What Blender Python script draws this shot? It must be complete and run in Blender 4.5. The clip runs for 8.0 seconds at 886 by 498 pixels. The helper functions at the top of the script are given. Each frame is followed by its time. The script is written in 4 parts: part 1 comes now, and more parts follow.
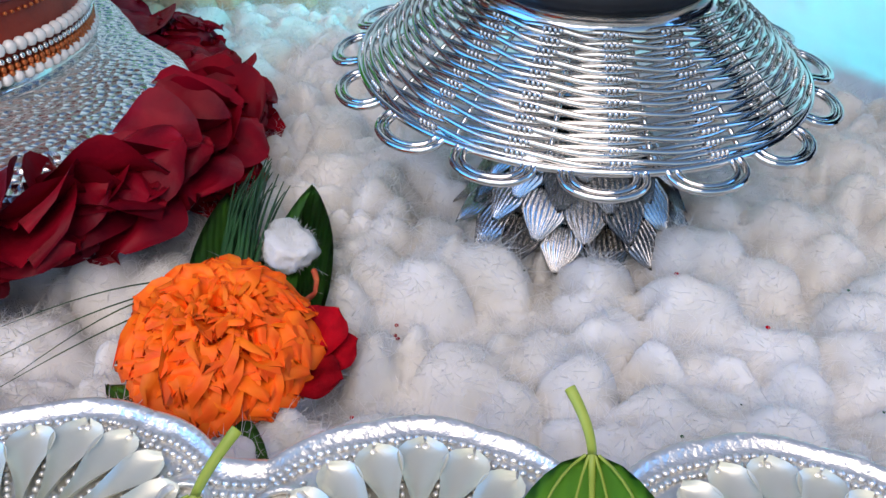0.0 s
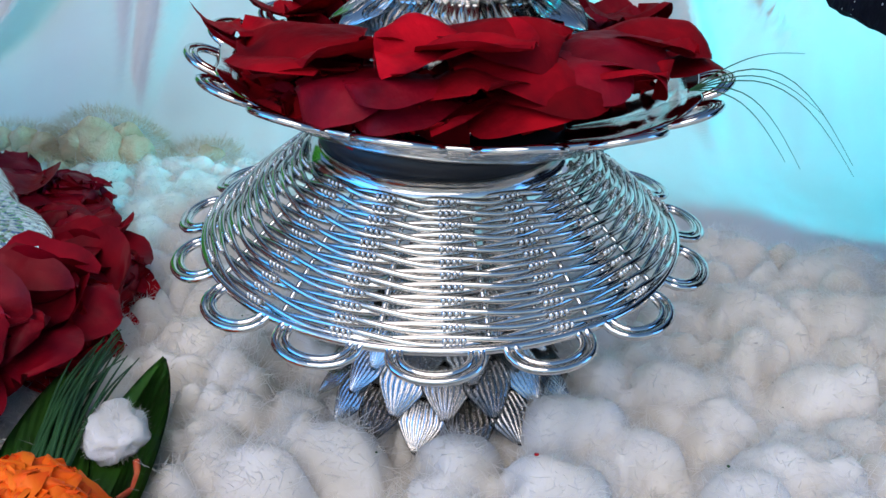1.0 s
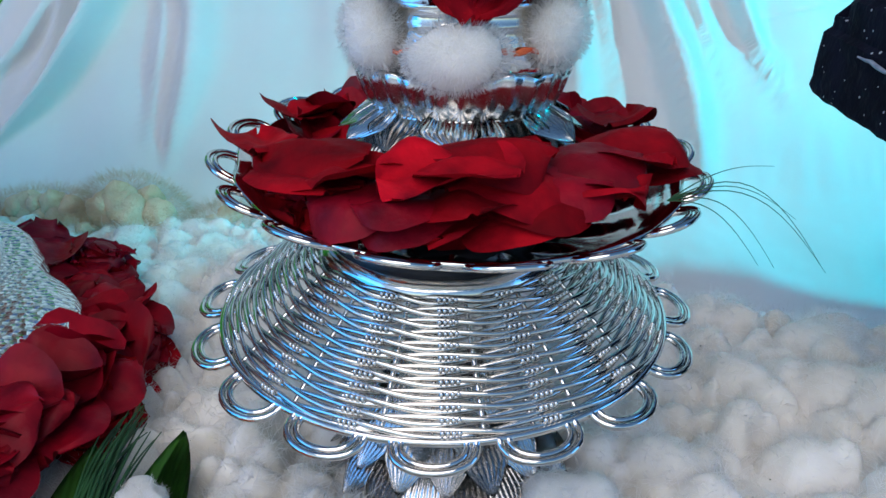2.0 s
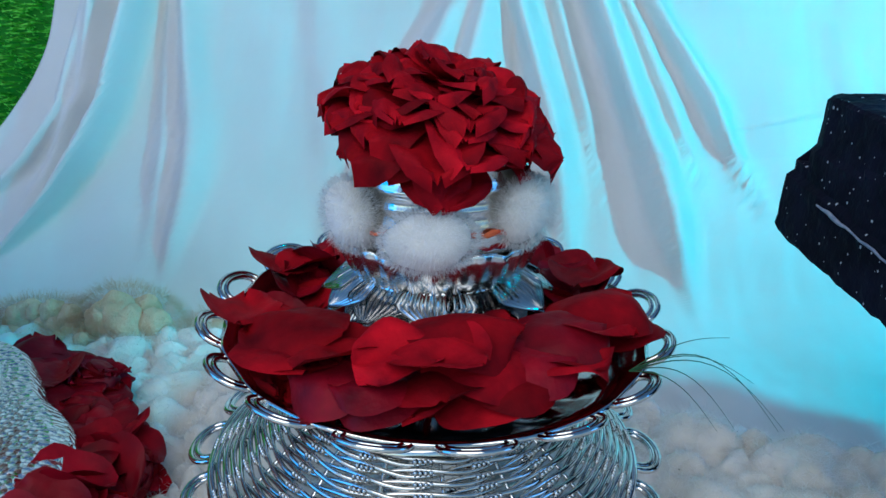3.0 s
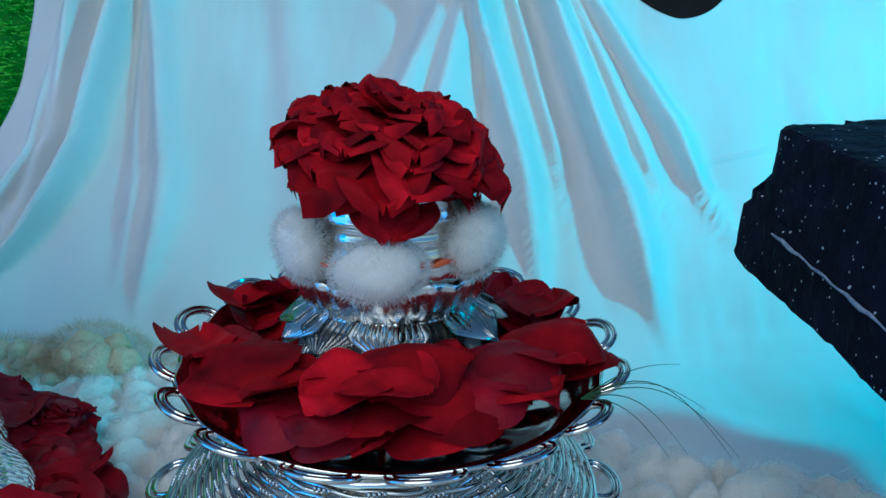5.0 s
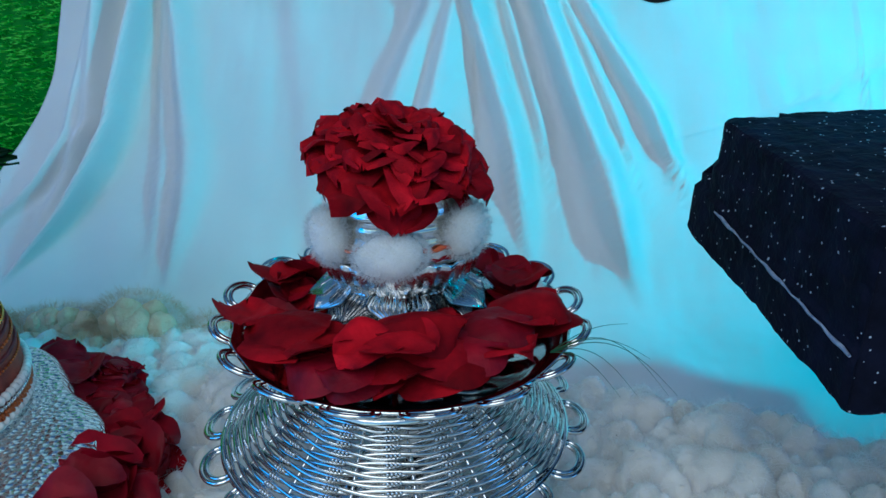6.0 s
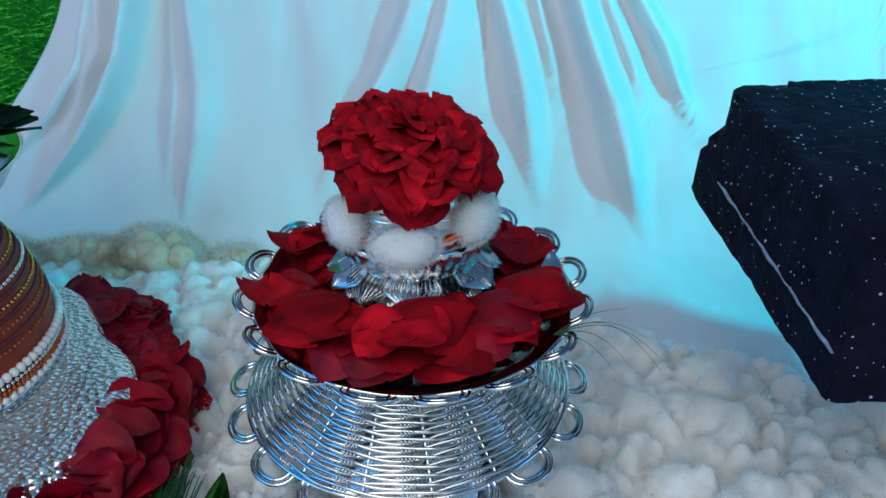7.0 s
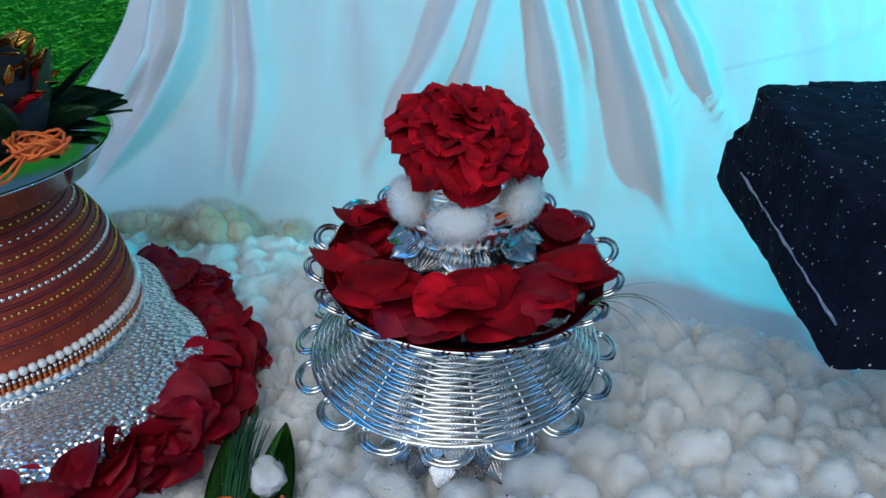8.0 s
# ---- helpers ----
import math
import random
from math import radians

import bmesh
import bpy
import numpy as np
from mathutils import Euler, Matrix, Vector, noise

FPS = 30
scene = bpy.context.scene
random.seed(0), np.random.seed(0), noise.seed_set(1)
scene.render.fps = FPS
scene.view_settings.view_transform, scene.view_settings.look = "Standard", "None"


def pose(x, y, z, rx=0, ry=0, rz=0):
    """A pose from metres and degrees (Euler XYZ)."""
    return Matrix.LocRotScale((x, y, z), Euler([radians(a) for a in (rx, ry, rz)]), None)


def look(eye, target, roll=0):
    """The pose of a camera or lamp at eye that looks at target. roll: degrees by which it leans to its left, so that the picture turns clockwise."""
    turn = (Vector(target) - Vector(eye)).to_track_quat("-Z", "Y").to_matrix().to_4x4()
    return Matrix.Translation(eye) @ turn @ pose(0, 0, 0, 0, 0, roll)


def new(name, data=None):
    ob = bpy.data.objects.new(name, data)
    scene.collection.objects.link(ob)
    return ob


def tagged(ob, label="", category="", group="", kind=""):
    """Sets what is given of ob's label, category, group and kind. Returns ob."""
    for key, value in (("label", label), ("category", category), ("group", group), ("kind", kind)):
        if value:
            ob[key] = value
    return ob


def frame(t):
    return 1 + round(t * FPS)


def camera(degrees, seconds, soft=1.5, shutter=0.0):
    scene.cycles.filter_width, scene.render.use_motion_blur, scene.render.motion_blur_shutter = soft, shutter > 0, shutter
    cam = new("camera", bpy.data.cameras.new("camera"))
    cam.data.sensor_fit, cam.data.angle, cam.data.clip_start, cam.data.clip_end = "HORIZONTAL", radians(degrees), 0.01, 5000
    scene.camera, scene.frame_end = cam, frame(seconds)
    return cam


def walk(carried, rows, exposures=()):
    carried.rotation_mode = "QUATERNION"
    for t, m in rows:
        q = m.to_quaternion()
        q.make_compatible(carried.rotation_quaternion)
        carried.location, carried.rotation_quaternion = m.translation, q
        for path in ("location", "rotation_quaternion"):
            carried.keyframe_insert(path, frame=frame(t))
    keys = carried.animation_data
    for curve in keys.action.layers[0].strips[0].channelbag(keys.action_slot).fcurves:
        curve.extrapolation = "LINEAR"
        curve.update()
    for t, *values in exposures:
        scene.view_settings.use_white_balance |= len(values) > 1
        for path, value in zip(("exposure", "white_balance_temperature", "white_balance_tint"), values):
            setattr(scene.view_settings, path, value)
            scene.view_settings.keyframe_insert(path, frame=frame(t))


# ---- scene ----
cam = camera(56.86, 8.0)
EXPOSURES = [(0.0, 0.44, 6550, 8), (1.2, 0.30, 6300, 4), (2.5, 0.12, 6000, -1), (3.0, -0.02, 5650, -5), (3.5, -0.10, 5500, -8), (6.0, -0.27, 5150, -11), (6.5, -0.02, 5600, -7), (8.0, -0.06, 5650, -6)]
PATH = [
    (0.0, -0.0424, -0.31679, 0.1767, 57.352, -1.18, 3.107),
    (0.5, -0.01329, -0.28527, 0.16576, 62.532, -0.706, 1.18),
    (1.0, 0.00283, -0.28849, 0.18082, 66.272, -0.665, 1.251),
    (1.2, 0.00646, -0.29288, 0.18737, 67.102, -0.729, 1.451),
    (2.5, 0.01114, -0.29947, 0.23235, 69.136, 0.206, 2.553),
    (3.0, 0.01781, -0.30039, 0.25239, 71.881, 0.126, 2.293),
    (3.5, 0.01785, -0.28025, 0.24468, 73.435, 0.316, 1.816),
    (4.0, 0.02476, -0.26765, 0.24314, 74.63, 0.629, 1.361),
    (4.5, 0.02774, -0.27229, 0.24316, 74.661, 0.494, 1.322),
    (5.8, 0.03412, -0.3637, 0.2765, 73.692, 1.218, 0.964),
    (6.0, 0.03313, -0.37026, 0.28453, 71.268, 1.544, 0.913),
    (6.5, 0.03186, -0.37983, 0.31786, 66.174, 1.59, 1.151),
    (7.0, 0.03221, -0.3683, 0.3368, 62.745, 1.276, 1.55),
    (7.5, 0.0269, -0.38444, 0.34656, 61.93, 1.147, 1.711),
    (8.0, 0.02084, -0.41614, 0.35516, 61.85, 0.782, 3.722),
]
walk(cam, [(t, pose(x, y, z, rx, ry, rz)) for t, x, y, z, rx, ry, rz in PATH], EXPOSURES)

# ---- light ----
world = bpy.data.worlds.new("sky")
scene.world = world
world.use_nodes = True
wn = world.node_tree.nodes
sky = wn.new("ShaderNodeTexSky")
sky.sky_type, sky.sun_disc = "NISHITA", False
sky.ozone_density, sky.dust_density = 4.0, 0.3
sky.sun_elevation, sky.sun_rotation = radians(38), radians(215)
wn["Background"].inputs["Strength"].default_value = 0.13
world.node_tree.links.new(sky.outputs[0], wn["Background"].inputs["Color"])

# soft white light from the open front of the stall, high in front
front = new("front_light", bpy.data.lights.new("front_light", "AREA"))
front.data.shape, front.data.size, front.data.energy, front.data.color = "DISK", 1.7, 21.0, (1.0, 0.83, 0.75)
front.matrix_world = look((-0.22, -1.12, 1.40), (-0.02, 0.30, 0.14))

# the coloured event lamp that washes the cloth from the right
wash = new("wash_lamp", bpy.data.lights.new("wash_lamp", "SPOT"))
wash.data.energy, wash.data.color, wash.data.shadow_soft_size = 37.0, (0.002, 0.70, 0.86), 0.02
wash.data.spot_size, wash.data.spot_blend = radians(66), 1.0
wash.matrix_world = look((0.75, -0.06, 0.52), (0.16, 0.36, 0.17))

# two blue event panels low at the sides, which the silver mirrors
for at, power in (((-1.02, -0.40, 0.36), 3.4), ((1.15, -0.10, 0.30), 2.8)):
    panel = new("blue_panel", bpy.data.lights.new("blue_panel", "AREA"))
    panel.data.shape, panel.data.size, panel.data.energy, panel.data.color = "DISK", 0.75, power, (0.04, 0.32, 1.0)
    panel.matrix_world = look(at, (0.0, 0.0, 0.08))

# ---- materials ----
def material(name, low, high, rough=0.6, metal=0.0, scale=40.0, bump=0.2, bump_scale=200.0, bump_depth=0.0005,
             spread=0.0, subsurface=0.0, specular=0.5, sheen=0.0, rough_spread=0.1):
    """Two noise scales between two colours, fine relief, and a shift of brightness from object to object."""
    m = bpy.data.materials.new(name)
    m.use_nodes = True
    n, l = m.node_tree.nodes, m.node_tree.links
    b = n["Principled BSDF"]
    co = n.new("ShaderNodeTexCoord")
    big, fine = n.new("ShaderNodeTexNoise"), n.new("ShaderNodeTexNoise")
    big.inputs["Scale"].default_value, big.inputs["Detail"].default_value = scale, 4
    fine.inputs["Scale"].default_value, fine.inputs["Detail"].default_value = bump_scale, 3
    for t in (big, fine):
        l.new(co.outputs["Object"], t.inputs["Vector"])
    mix = n.new("ShaderNodeMix")
    mix.data_type = "RGBA"
    ramp = n.new("ShaderNodeMapRange")
    ramp.inputs[1].default_value, ramp.inputs[2].default_value = 0.3, 0.7
    l.new(big.outputs[0], ramp.inputs[0])
    l.new(ramp.outputs[0], mix.inputs[0])
    mix.inputs[6].default_value, mix.inputs[7].default_value = (*low, 1), (*high, 1)
    colour = mix.outputs[2]
    if spread:
        info, hsv, span = n.new("ShaderNodeObjectInfo"), n.new("ShaderNodeHueSaturation"), n.new("ShaderNodeMapRange")
        span.inputs[3].default_value, span.inputs[4].default_value = 1 - spread, 1 + spread
        l.new(info.outputs["Random"], span.inputs[0])
        l.new(span.outputs[0], hsv.inputs["Value"])
        l.new(colour, hsv.inputs["Color"])
        colour = hsv.outputs[0]
    l.new(colour, b.inputs["Base Color"])
    r = n.new("ShaderNodeMapRange")
    r.inputs[3].default_value, r.inputs[4].default_value = max(0, rough - rough_spread), min(1, rough + rough_spread)
    l.new(fine.outputs[0], r.inputs[0])
    l.new(r.outputs[0], b.inputs["Roughness"])
    b.inputs["Metallic"].default_value = metal
    b.inputs["Specular IOR Level"].default_value = specular
    b.inputs["Sheen Weight"].default_value = sheen
    if subsurface:
        b.inputs["Subsurface Weight"].default_value = subsurface
        b.inputs["Subsurface Radius"].default_value = (1, 0.95, 0.75)
        b.inputs["Subsurface Scale"].default_value = 0.009
    if bump:
        bm = n.new("ShaderNodeBump")
        bm.inputs["Strength"].default_value, bm.inputs["Distance"].default_value = bump, bump_depth
        l.new(fine.outputs[0], bm.inputs["Height"])
        l.new(bm.outputs[0], b.inputs["Normal"])
    return m


def hammered(name, low, high):
    """Silver sheet beaten into small round dimples."""
    m = material(name, low, high, 0.24, 1.0, 30, 0, 300)
    n, l = m.node_tree.nodes, m.node_tree.links
    v, bm = n.new("ShaderNodeTexVoronoi"), n.new("ShaderNodeBump")
    v.inputs["Scale"].default_value = 240
    l.new(n["Texture Coordinate"].outputs["Object"], v.inputs["Vector"])
    bm.inputs["Strength"].default_value, bm.inputs["Distance"].default_value = 1.0, 0.0022
    l.new(v.outputs["Distance"], bm.inputs["Height"])
    l.new(bm.outputs[0], n["Principled BSDF"].inputs["Normal"])
    return m


def veined(name, low, high, vein, across):
    """Leaf or fabric with fine lines along its length."""
    m = material(name, low, high, 0.45, 0, 60, 0, 400)
    n, l = m.node_tree.nodes, m.node_tree.links
    w, bm = n.new("ShaderNodeTexWave"), n.new("ShaderNodeBump")
    w.inputs["Scale"].default_value, w.inputs["Distortion"].default_value, w.inputs["Detail"].default_value = across, 1.5, 2
    l.new(n["Texture Coordinate"].outputs["Object"], w.inputs["Vector"])
    bm.inputs["Strength"].default_value, bm.inputs["Distance"].default_value = 0.5, 0.0004
    l.new(w.outputs[0], bm.inputs["Height"])
    l.new(bm.outputs[0], n["Principled BSDF"].inputs["Normal"])
    return m


def flecked(m, colour, scale, cut):
    """Scatter small pale specks over a material."""
    n, l = m.node_tree.nodes, m.node_tree.links
    b = n["Principled BSDF"]
    v, g, less, mix = n.new("ShaderNodeTexVoronoi"), n.new("ShaderNodeTexNoise"), n.new("ShaderNodeMath"), n.new("ShaderNodeMix")
    add = n.new("ShaderNodeMath")
    v.inputs["Scale"].default_value, g.inputs["Scale"].default_value = scale, scale * 0.35
    v.inputs["Randomness"].default_value = 1.0
    for t in (v, g):
        l.new(n["Texture Coordinate"].outputs["Object"], t.inputs["Vector"])
    add.operation, less.operation = "MULTIPLY", "LESS_THAN"
    l.new(v.outputs["Distance"], add.inputs[0])
    l.new(g.outputs[0], add.inputs[1])
    l.new(add.outputs[0], less.inputs[0])
    less.inputs[1].default_value = cut
    mix.data_type = "RGBA"
    old = b.inputs["Base Color"].links[0].from_socket
    l.new(less.outputs[0], mix.inputs[0])
    l.new(old, mix.inputs[6])
    mix.inputs[7].default_value = (*colour, 1)
    l.new(mix.outputs[2], b.inputs["Base Color"])
    return m


SILVER = material("silver", (0.56, 0.545, 0.52), (0.76, 0.745, 0.72), 0.10, 1.0, 50, 0.15, 500, 0.0003, rough_spread=0.05)
OLD_SILVER = material("tarnished_silver", (0.58, 0.56, 0.53), (0.84, 0.82, 0.79), 0.24, 1.0, 40, 0.2, 500, 0.0003)
HAMMERED = hammered("hammered_silver", (0.86, 0.85, 0.82), (0.95, 0.94, 0.92))
EMBOSSED = material("embossed_silver", (0.80, 0.77, 0.70), (0.92, 0.90, 0.84), 0.36, 0.75, 60, 0.9, 420, 0.0008)
PANEL = material("satin_recess", (0.70, 0.69, 0.54), (0.80, 0.78, 0.68), 0.45, 0.6, 40, 0.2, 300)
BLACK = material("black_rubber", (0.008, 0.008, 0.01), (0.015, 0.015, 0.02), 0.5)
FIBRE = material("cotton_fibre", (0.74, 0.73, 0.70), (0.84, 0.83, 0.81), 1.0, 0, 25, 0, specular=0.0)
CREAM_COTTON = material("cream_cotton", (0.55, 0.39, 0.23), (0.76, 0.62, 0.45), 0.95, 0, 30, 0.9, 700, 0.0012, subsurface=0.3, specular=0.05)
COTTON = material("cotton_wool", (0.60, 0.575, 0.52), (0.79, 0.78, 0.75), 0.95, 0, 22, 0.3, 420, 0.0010, subsurface=0.7, specular=0.03)
CLOTH = material("white_satin", (0.84, 0.83, 0.82), (0.90, 0.89, 0.88), 0.55, 0, 9, 0.35, 900, 0.0002, specular=0.25)
ROSE = material("rose_petal", (0.11, 0.001, 0.005), (0.41, 0.002, 0.010), 0.7, 0, 45, 0.55, 130, 0.0014, spread=0.45, specular=0.06)
ROSE_DARK = material("dark_rose_petal", (0.08, 0.001, 0.007), (0.27, 0.002, 0.012), 0.5, 0, 45, 0.55, 130, 0.0014, spread=0.3, specular=0.12)
MARIGOLD = material("marigold_petal", (0.90, 0.085, 0.003), (0.98, 0.22, 0.008), 0.6, 0, 90, 0.3, 500, 0.0004, spread=0.15, specular=0.25)
LEAF = veined("green_leaf", (0.035, 0.12, 0.012), (0.07, 0.22, 0.02), 0, 110)
BETEL = veined("betel_leaf", (0.10, 0.27, 0.015), (0.18, 0.42, 0.03), 0, 90)
DARK_LEAF = veined("dark_leaf", (0.008, 0.035, 0.010), (0.02, 0.07, 0.016), 0, 110)
GRASS = material("grass_blade", (0.008, 0.045, 0.012), (0.02, 0.085, 0.02), 0.6, 0, 80)
TURF = material("artificial_turf", (0.13, 0.56, 0.04), (0.24, 0.74, 0.08), 0.5, 0, 30, spread=0.2)
TURF_MAT = material("turf_backing", (0.03, 0.22, 0.012), (0.05, 0.30, 0.02), 0.8, 0, 30)
STEM = material("leaf_stem", (0.25, 0.32, 0.03), (0.36, 0.42, 0.06), 0.5, 0, 80)
STONE = material("black_stone", (0.0025, 0.0030, 0.007), (0.006, 0.007, 0.018), 0.85, 0, 60, 0.9, 160, 0.0015, specular=0.08)
STONE = flecked(STONE, (0.35, 0.37, 0.42), 210, 0.055)
FLECK = material("pale_fleck", (0.10, 0.13, 0.22), (0.30, 0.33, 0.40), 0.6, 0, 200)
TERRA = material("rust_fabric", (0.19, 0.016, 0.004), (0.33, 0.034, 0.008), 0.6, 0, 70, 0.5, 500, 0.0005)
CORD = material("maroon_cord", (0.10, 0.006, 0.012), (0.17, 0.012, 0.02), 0.6, 0, 200)
GOLD = material("gold_bead", (0.55, 0.28, 0.05), (0.75, 0.45, 0.12), 0.25, 1.0, 200)
COPPER = material("copper_bead", (0.42, 0.09, 0.02), (0.62, 0.18, 0.05), 0.3, 0.6, 200)
PEARL = material("pearl", (0.74, 0.70, 0.64), (0.86, 0.83, 0.78), 0.25, 0, 100, 0, specular=0.7)
SEQUIN = material("silver_bead", (0.7, 0.66, 0.6), (0.9, 0.88, 0.84), 0.15, 1.0, 200)
THREAD = material("red_stained_thread", (0.45, 0.05, 0.02), (0.68, 0.16, 0.05), 0.8, 0, 200)
ORANGE = material("orange_thread", (0.5, 0.08, 0.01), (0.7, 0.16, 0.02), 0.7, 0, 200)
DARK = material("dark_cloth", (0.006, 0.006, 0.008), (0.014, 0.013, 0.016), 0.9, 0, 20)
PLAIN = material("painted_wall", (0.5, 0.46, 0.42), (0.6, 0.56, 0.52), 0.8, 0, 5)

# fibres let light through
fn, fl = FIBRE.node_tree.nodes, FIBRE.node_tree.links
see, both = fn.new("ShaderNodeBsdfTranslucent"), fn.new("ShaderNodeMixShader")
see.inputs["Color"].default_value = (0.80, 0.79, 0.77, 1)
both.inputs[0].default_value = 0.5
fl.new(fn["Principled BSDF"].outputs[0], both.inputs[1])
fl.new(see.outputs[0], both.inputs[2])
fl.new(both.outputs[0], fn["Material Output"].inputs["Surface"])

# ---- building helpers ----
rng = random.Random(7)


def mesh_of(name, bm, mat, smooth=True):
    me = bpy.data.meshes.new(name)
    bm.to_mesh(me)
    bm.free()
    me.materials.append(mat)
    if smooth:
        me.shade_smooth()
    return me


def part(name, bm, mat, parent=None, label="", m=None, smooth=True):
    """Link a bmesh, or a mesh that is shared, as one object under its thing."""
    me = bm if isinstance(bm, bpy.types.Mesh) else mesh_of(name, bm, mat, smooth)
    ob = new(name, me)
    ob.parent = parent
    if m is not None:
        ob.matrix_local = m
    return tagged(ob, label)


def thing(name, label, category, group="", m=None, kind=""):
    ob = new(name)
    ob.empty_display_size = 0.02
    if m is not None:
        ob.matrix_world = m
    return tagged(ob, label, category, group, kind)


def grid(bm, rows, close_u=False, close_v=False):
    """Faces over a grid of points, rows of equal length."""
    vs = [[bm.verts.new(p) for p in row] for row in rows]
    nr, nc = len(vs), len(vs[0])
    for i in range(nr if close_v else nr - 1):
        for j in range(nc if close_u else nc - 1):
            a, b = (i + 1) % nr, (j + 1) % nc
            bm.faces.new((vs[i][j], vs[i][b], vs[a][b], vs[a][j]))
    return vs


def lathe(bm, profile, n=64, ripple=None):
    rows = []
    for k, (r, z) in enumerate(profile):
        row = []
        for j in range(n):
            a = 2 * math.pi * j / n
            dr, dz = ripple(a, k / (len(profile) - 1)) if ripple else (0, 0)
            row.append(((r + dr) * math.cos(a), (r + dr) * math.sin(a), z + dz))
        rows.append(row)
    grid(bm, rows, close_u=True)


def tube(bm, pts, radius, sides=6, closed=False, flat=1.0, taper=None):
    """A round or flattened wire along points; flat squeezes it across its upright."""
    pts = [Vector(p) for p in pts]
    n, rows = len(pts), []
    for i, p in enumerate(pts):
        a = pts[(i - 1) % n] if closed or i else p
        b = pts[(i + 1) % n] if closed or i < n - 1 else p
        d = (b - a).normalized()
        side = d.cross(Vector((0, 0, 1)))
        side = side.normalized() if side.length > 1e-4 else Vector((1, 0, 0))
        up = side.cross(d)
        r = radius * (taper(i / (n - 1)) if taper else 1)
        rows.append([p + side * (r * flat * math.cos(2 * math.pi * k / sides)) + up * (r * math.sin(2 * math.pi * k / sides)) for k in range(sides)])
    vs = grid(bm, rows, close_u=True, close_v=closed)
    if not closed:
        bm.faces.new(vs[0])
        bm.faces.new(vs[-1][::-1])


def ball(bm, at, r, squash=1.0, seg=10):
    m = Matrix.Translation(at) @ Matrix.Diagonal((r, r, r * squash, 1))
    bmesh.ops.create_uvsphere(bm, u_segments=seg, v_segments=max(5, seg // 2 + 1), radius=1, matrix=m)


def fbm(x, y, z=0.0, octaves=4):
    return noise.fractal(Vector((x, y, z)), 1.0, 2.1, octaves)


def petal_bm(length, width, cup=0.3, curl=0.3, wave=0.06, point=0.0, seed=0, n=9, twist=0.0):
    """A petal from its foot at the origin along +y, hollowed upwards, its lip rolled over."""
    bm = bmesh.new()
    rows = []
    for i in range(n + 1):
        v = i / n
        k = abs(v - 0.58) / (0.58 if v < 0.58 else 0.42)
        w = width * 0.5 * max(0.02, 1 - k ** (2.0 if v < 0.58 else 2.6)) ** 0.5 * (1 - point * v)
        row = []
        for j in range(n + 1):
            u = 2 * j / n - 1
            edge = abs(u) ** 3 * 0.5 + v ** 4
            nz = noise.noise(Vector((u * 1.7 + seed * 3.1, v * 2.1, seed * 1.7)))
            nf = noise.noise(Vector((u * 2.6 + seed, v * 2.6, seed * 5.3)))
            y = length * (v - 0.06 * u * u * v * v) * (1 + 0.06 * nf * v)
            z = length * (cup * (u * u * 0.55 * (w / (0.5 * width)) ** 2 + 0.9 * (v - 0.5) ** 2) - curl * 0.6 * v ** 4 - curl * 0.3 * abs(u) ** 4 * v) + wave * length * (nz * (0.4 + v) + nf * edge)
            row.append((w * u + twist * v * z, y, z))
        rows.append(row)
    grid(bm, rows)
    return bm


def blade_bm(length, width, fold=0.25, bend=0.1, heart=0.0, n=14, wave=0.03, seed=0):
    """A leaf with a folded midrib, its stalk end at the origin, tip along +y; heart widens the stalk end."""
    bm = bmesh.new()
    rows, cols = [], 8
    for i in range(n + 1):
        v = i / n
        w = width * 0.5 * (math.sin(math.pi * v ** (0.9 - 0.45 * heart)) ** (0.85 - 0.3 * heart)) * (1 - 0.15 * v) + 0.0004
        row = []
        for j in range(cols + 1):
            u = 2 * j / cols - 1
            back = heart * 0.16 * length * abs(u) ** 1.5 * (1 - v) ** 3
            z = fold * w * abs(u) + bend * length * (v * v) + wave * length * noise.noise(Vector((u * 1.5, v * 3, seed)))
            row.append((w * u, length * v - back, z))
        rows.append(row)
    grid(bm, rows)
    bmesh.ops.solidify(bm, geom=bm.faces[:], thickness=0.0004)
    return bm

# ---- floor, cloth, turf ----
bm = bmesh.new()
grid(bm, [[(x, y, -0.03) for x in (-60, -2, 2, 60)] for y in (-60, -2, 2, 60)])
floor = tagged(part("floor", bm, PLAIN), "plain pale floor under the cloth", "floor", kind="structure")

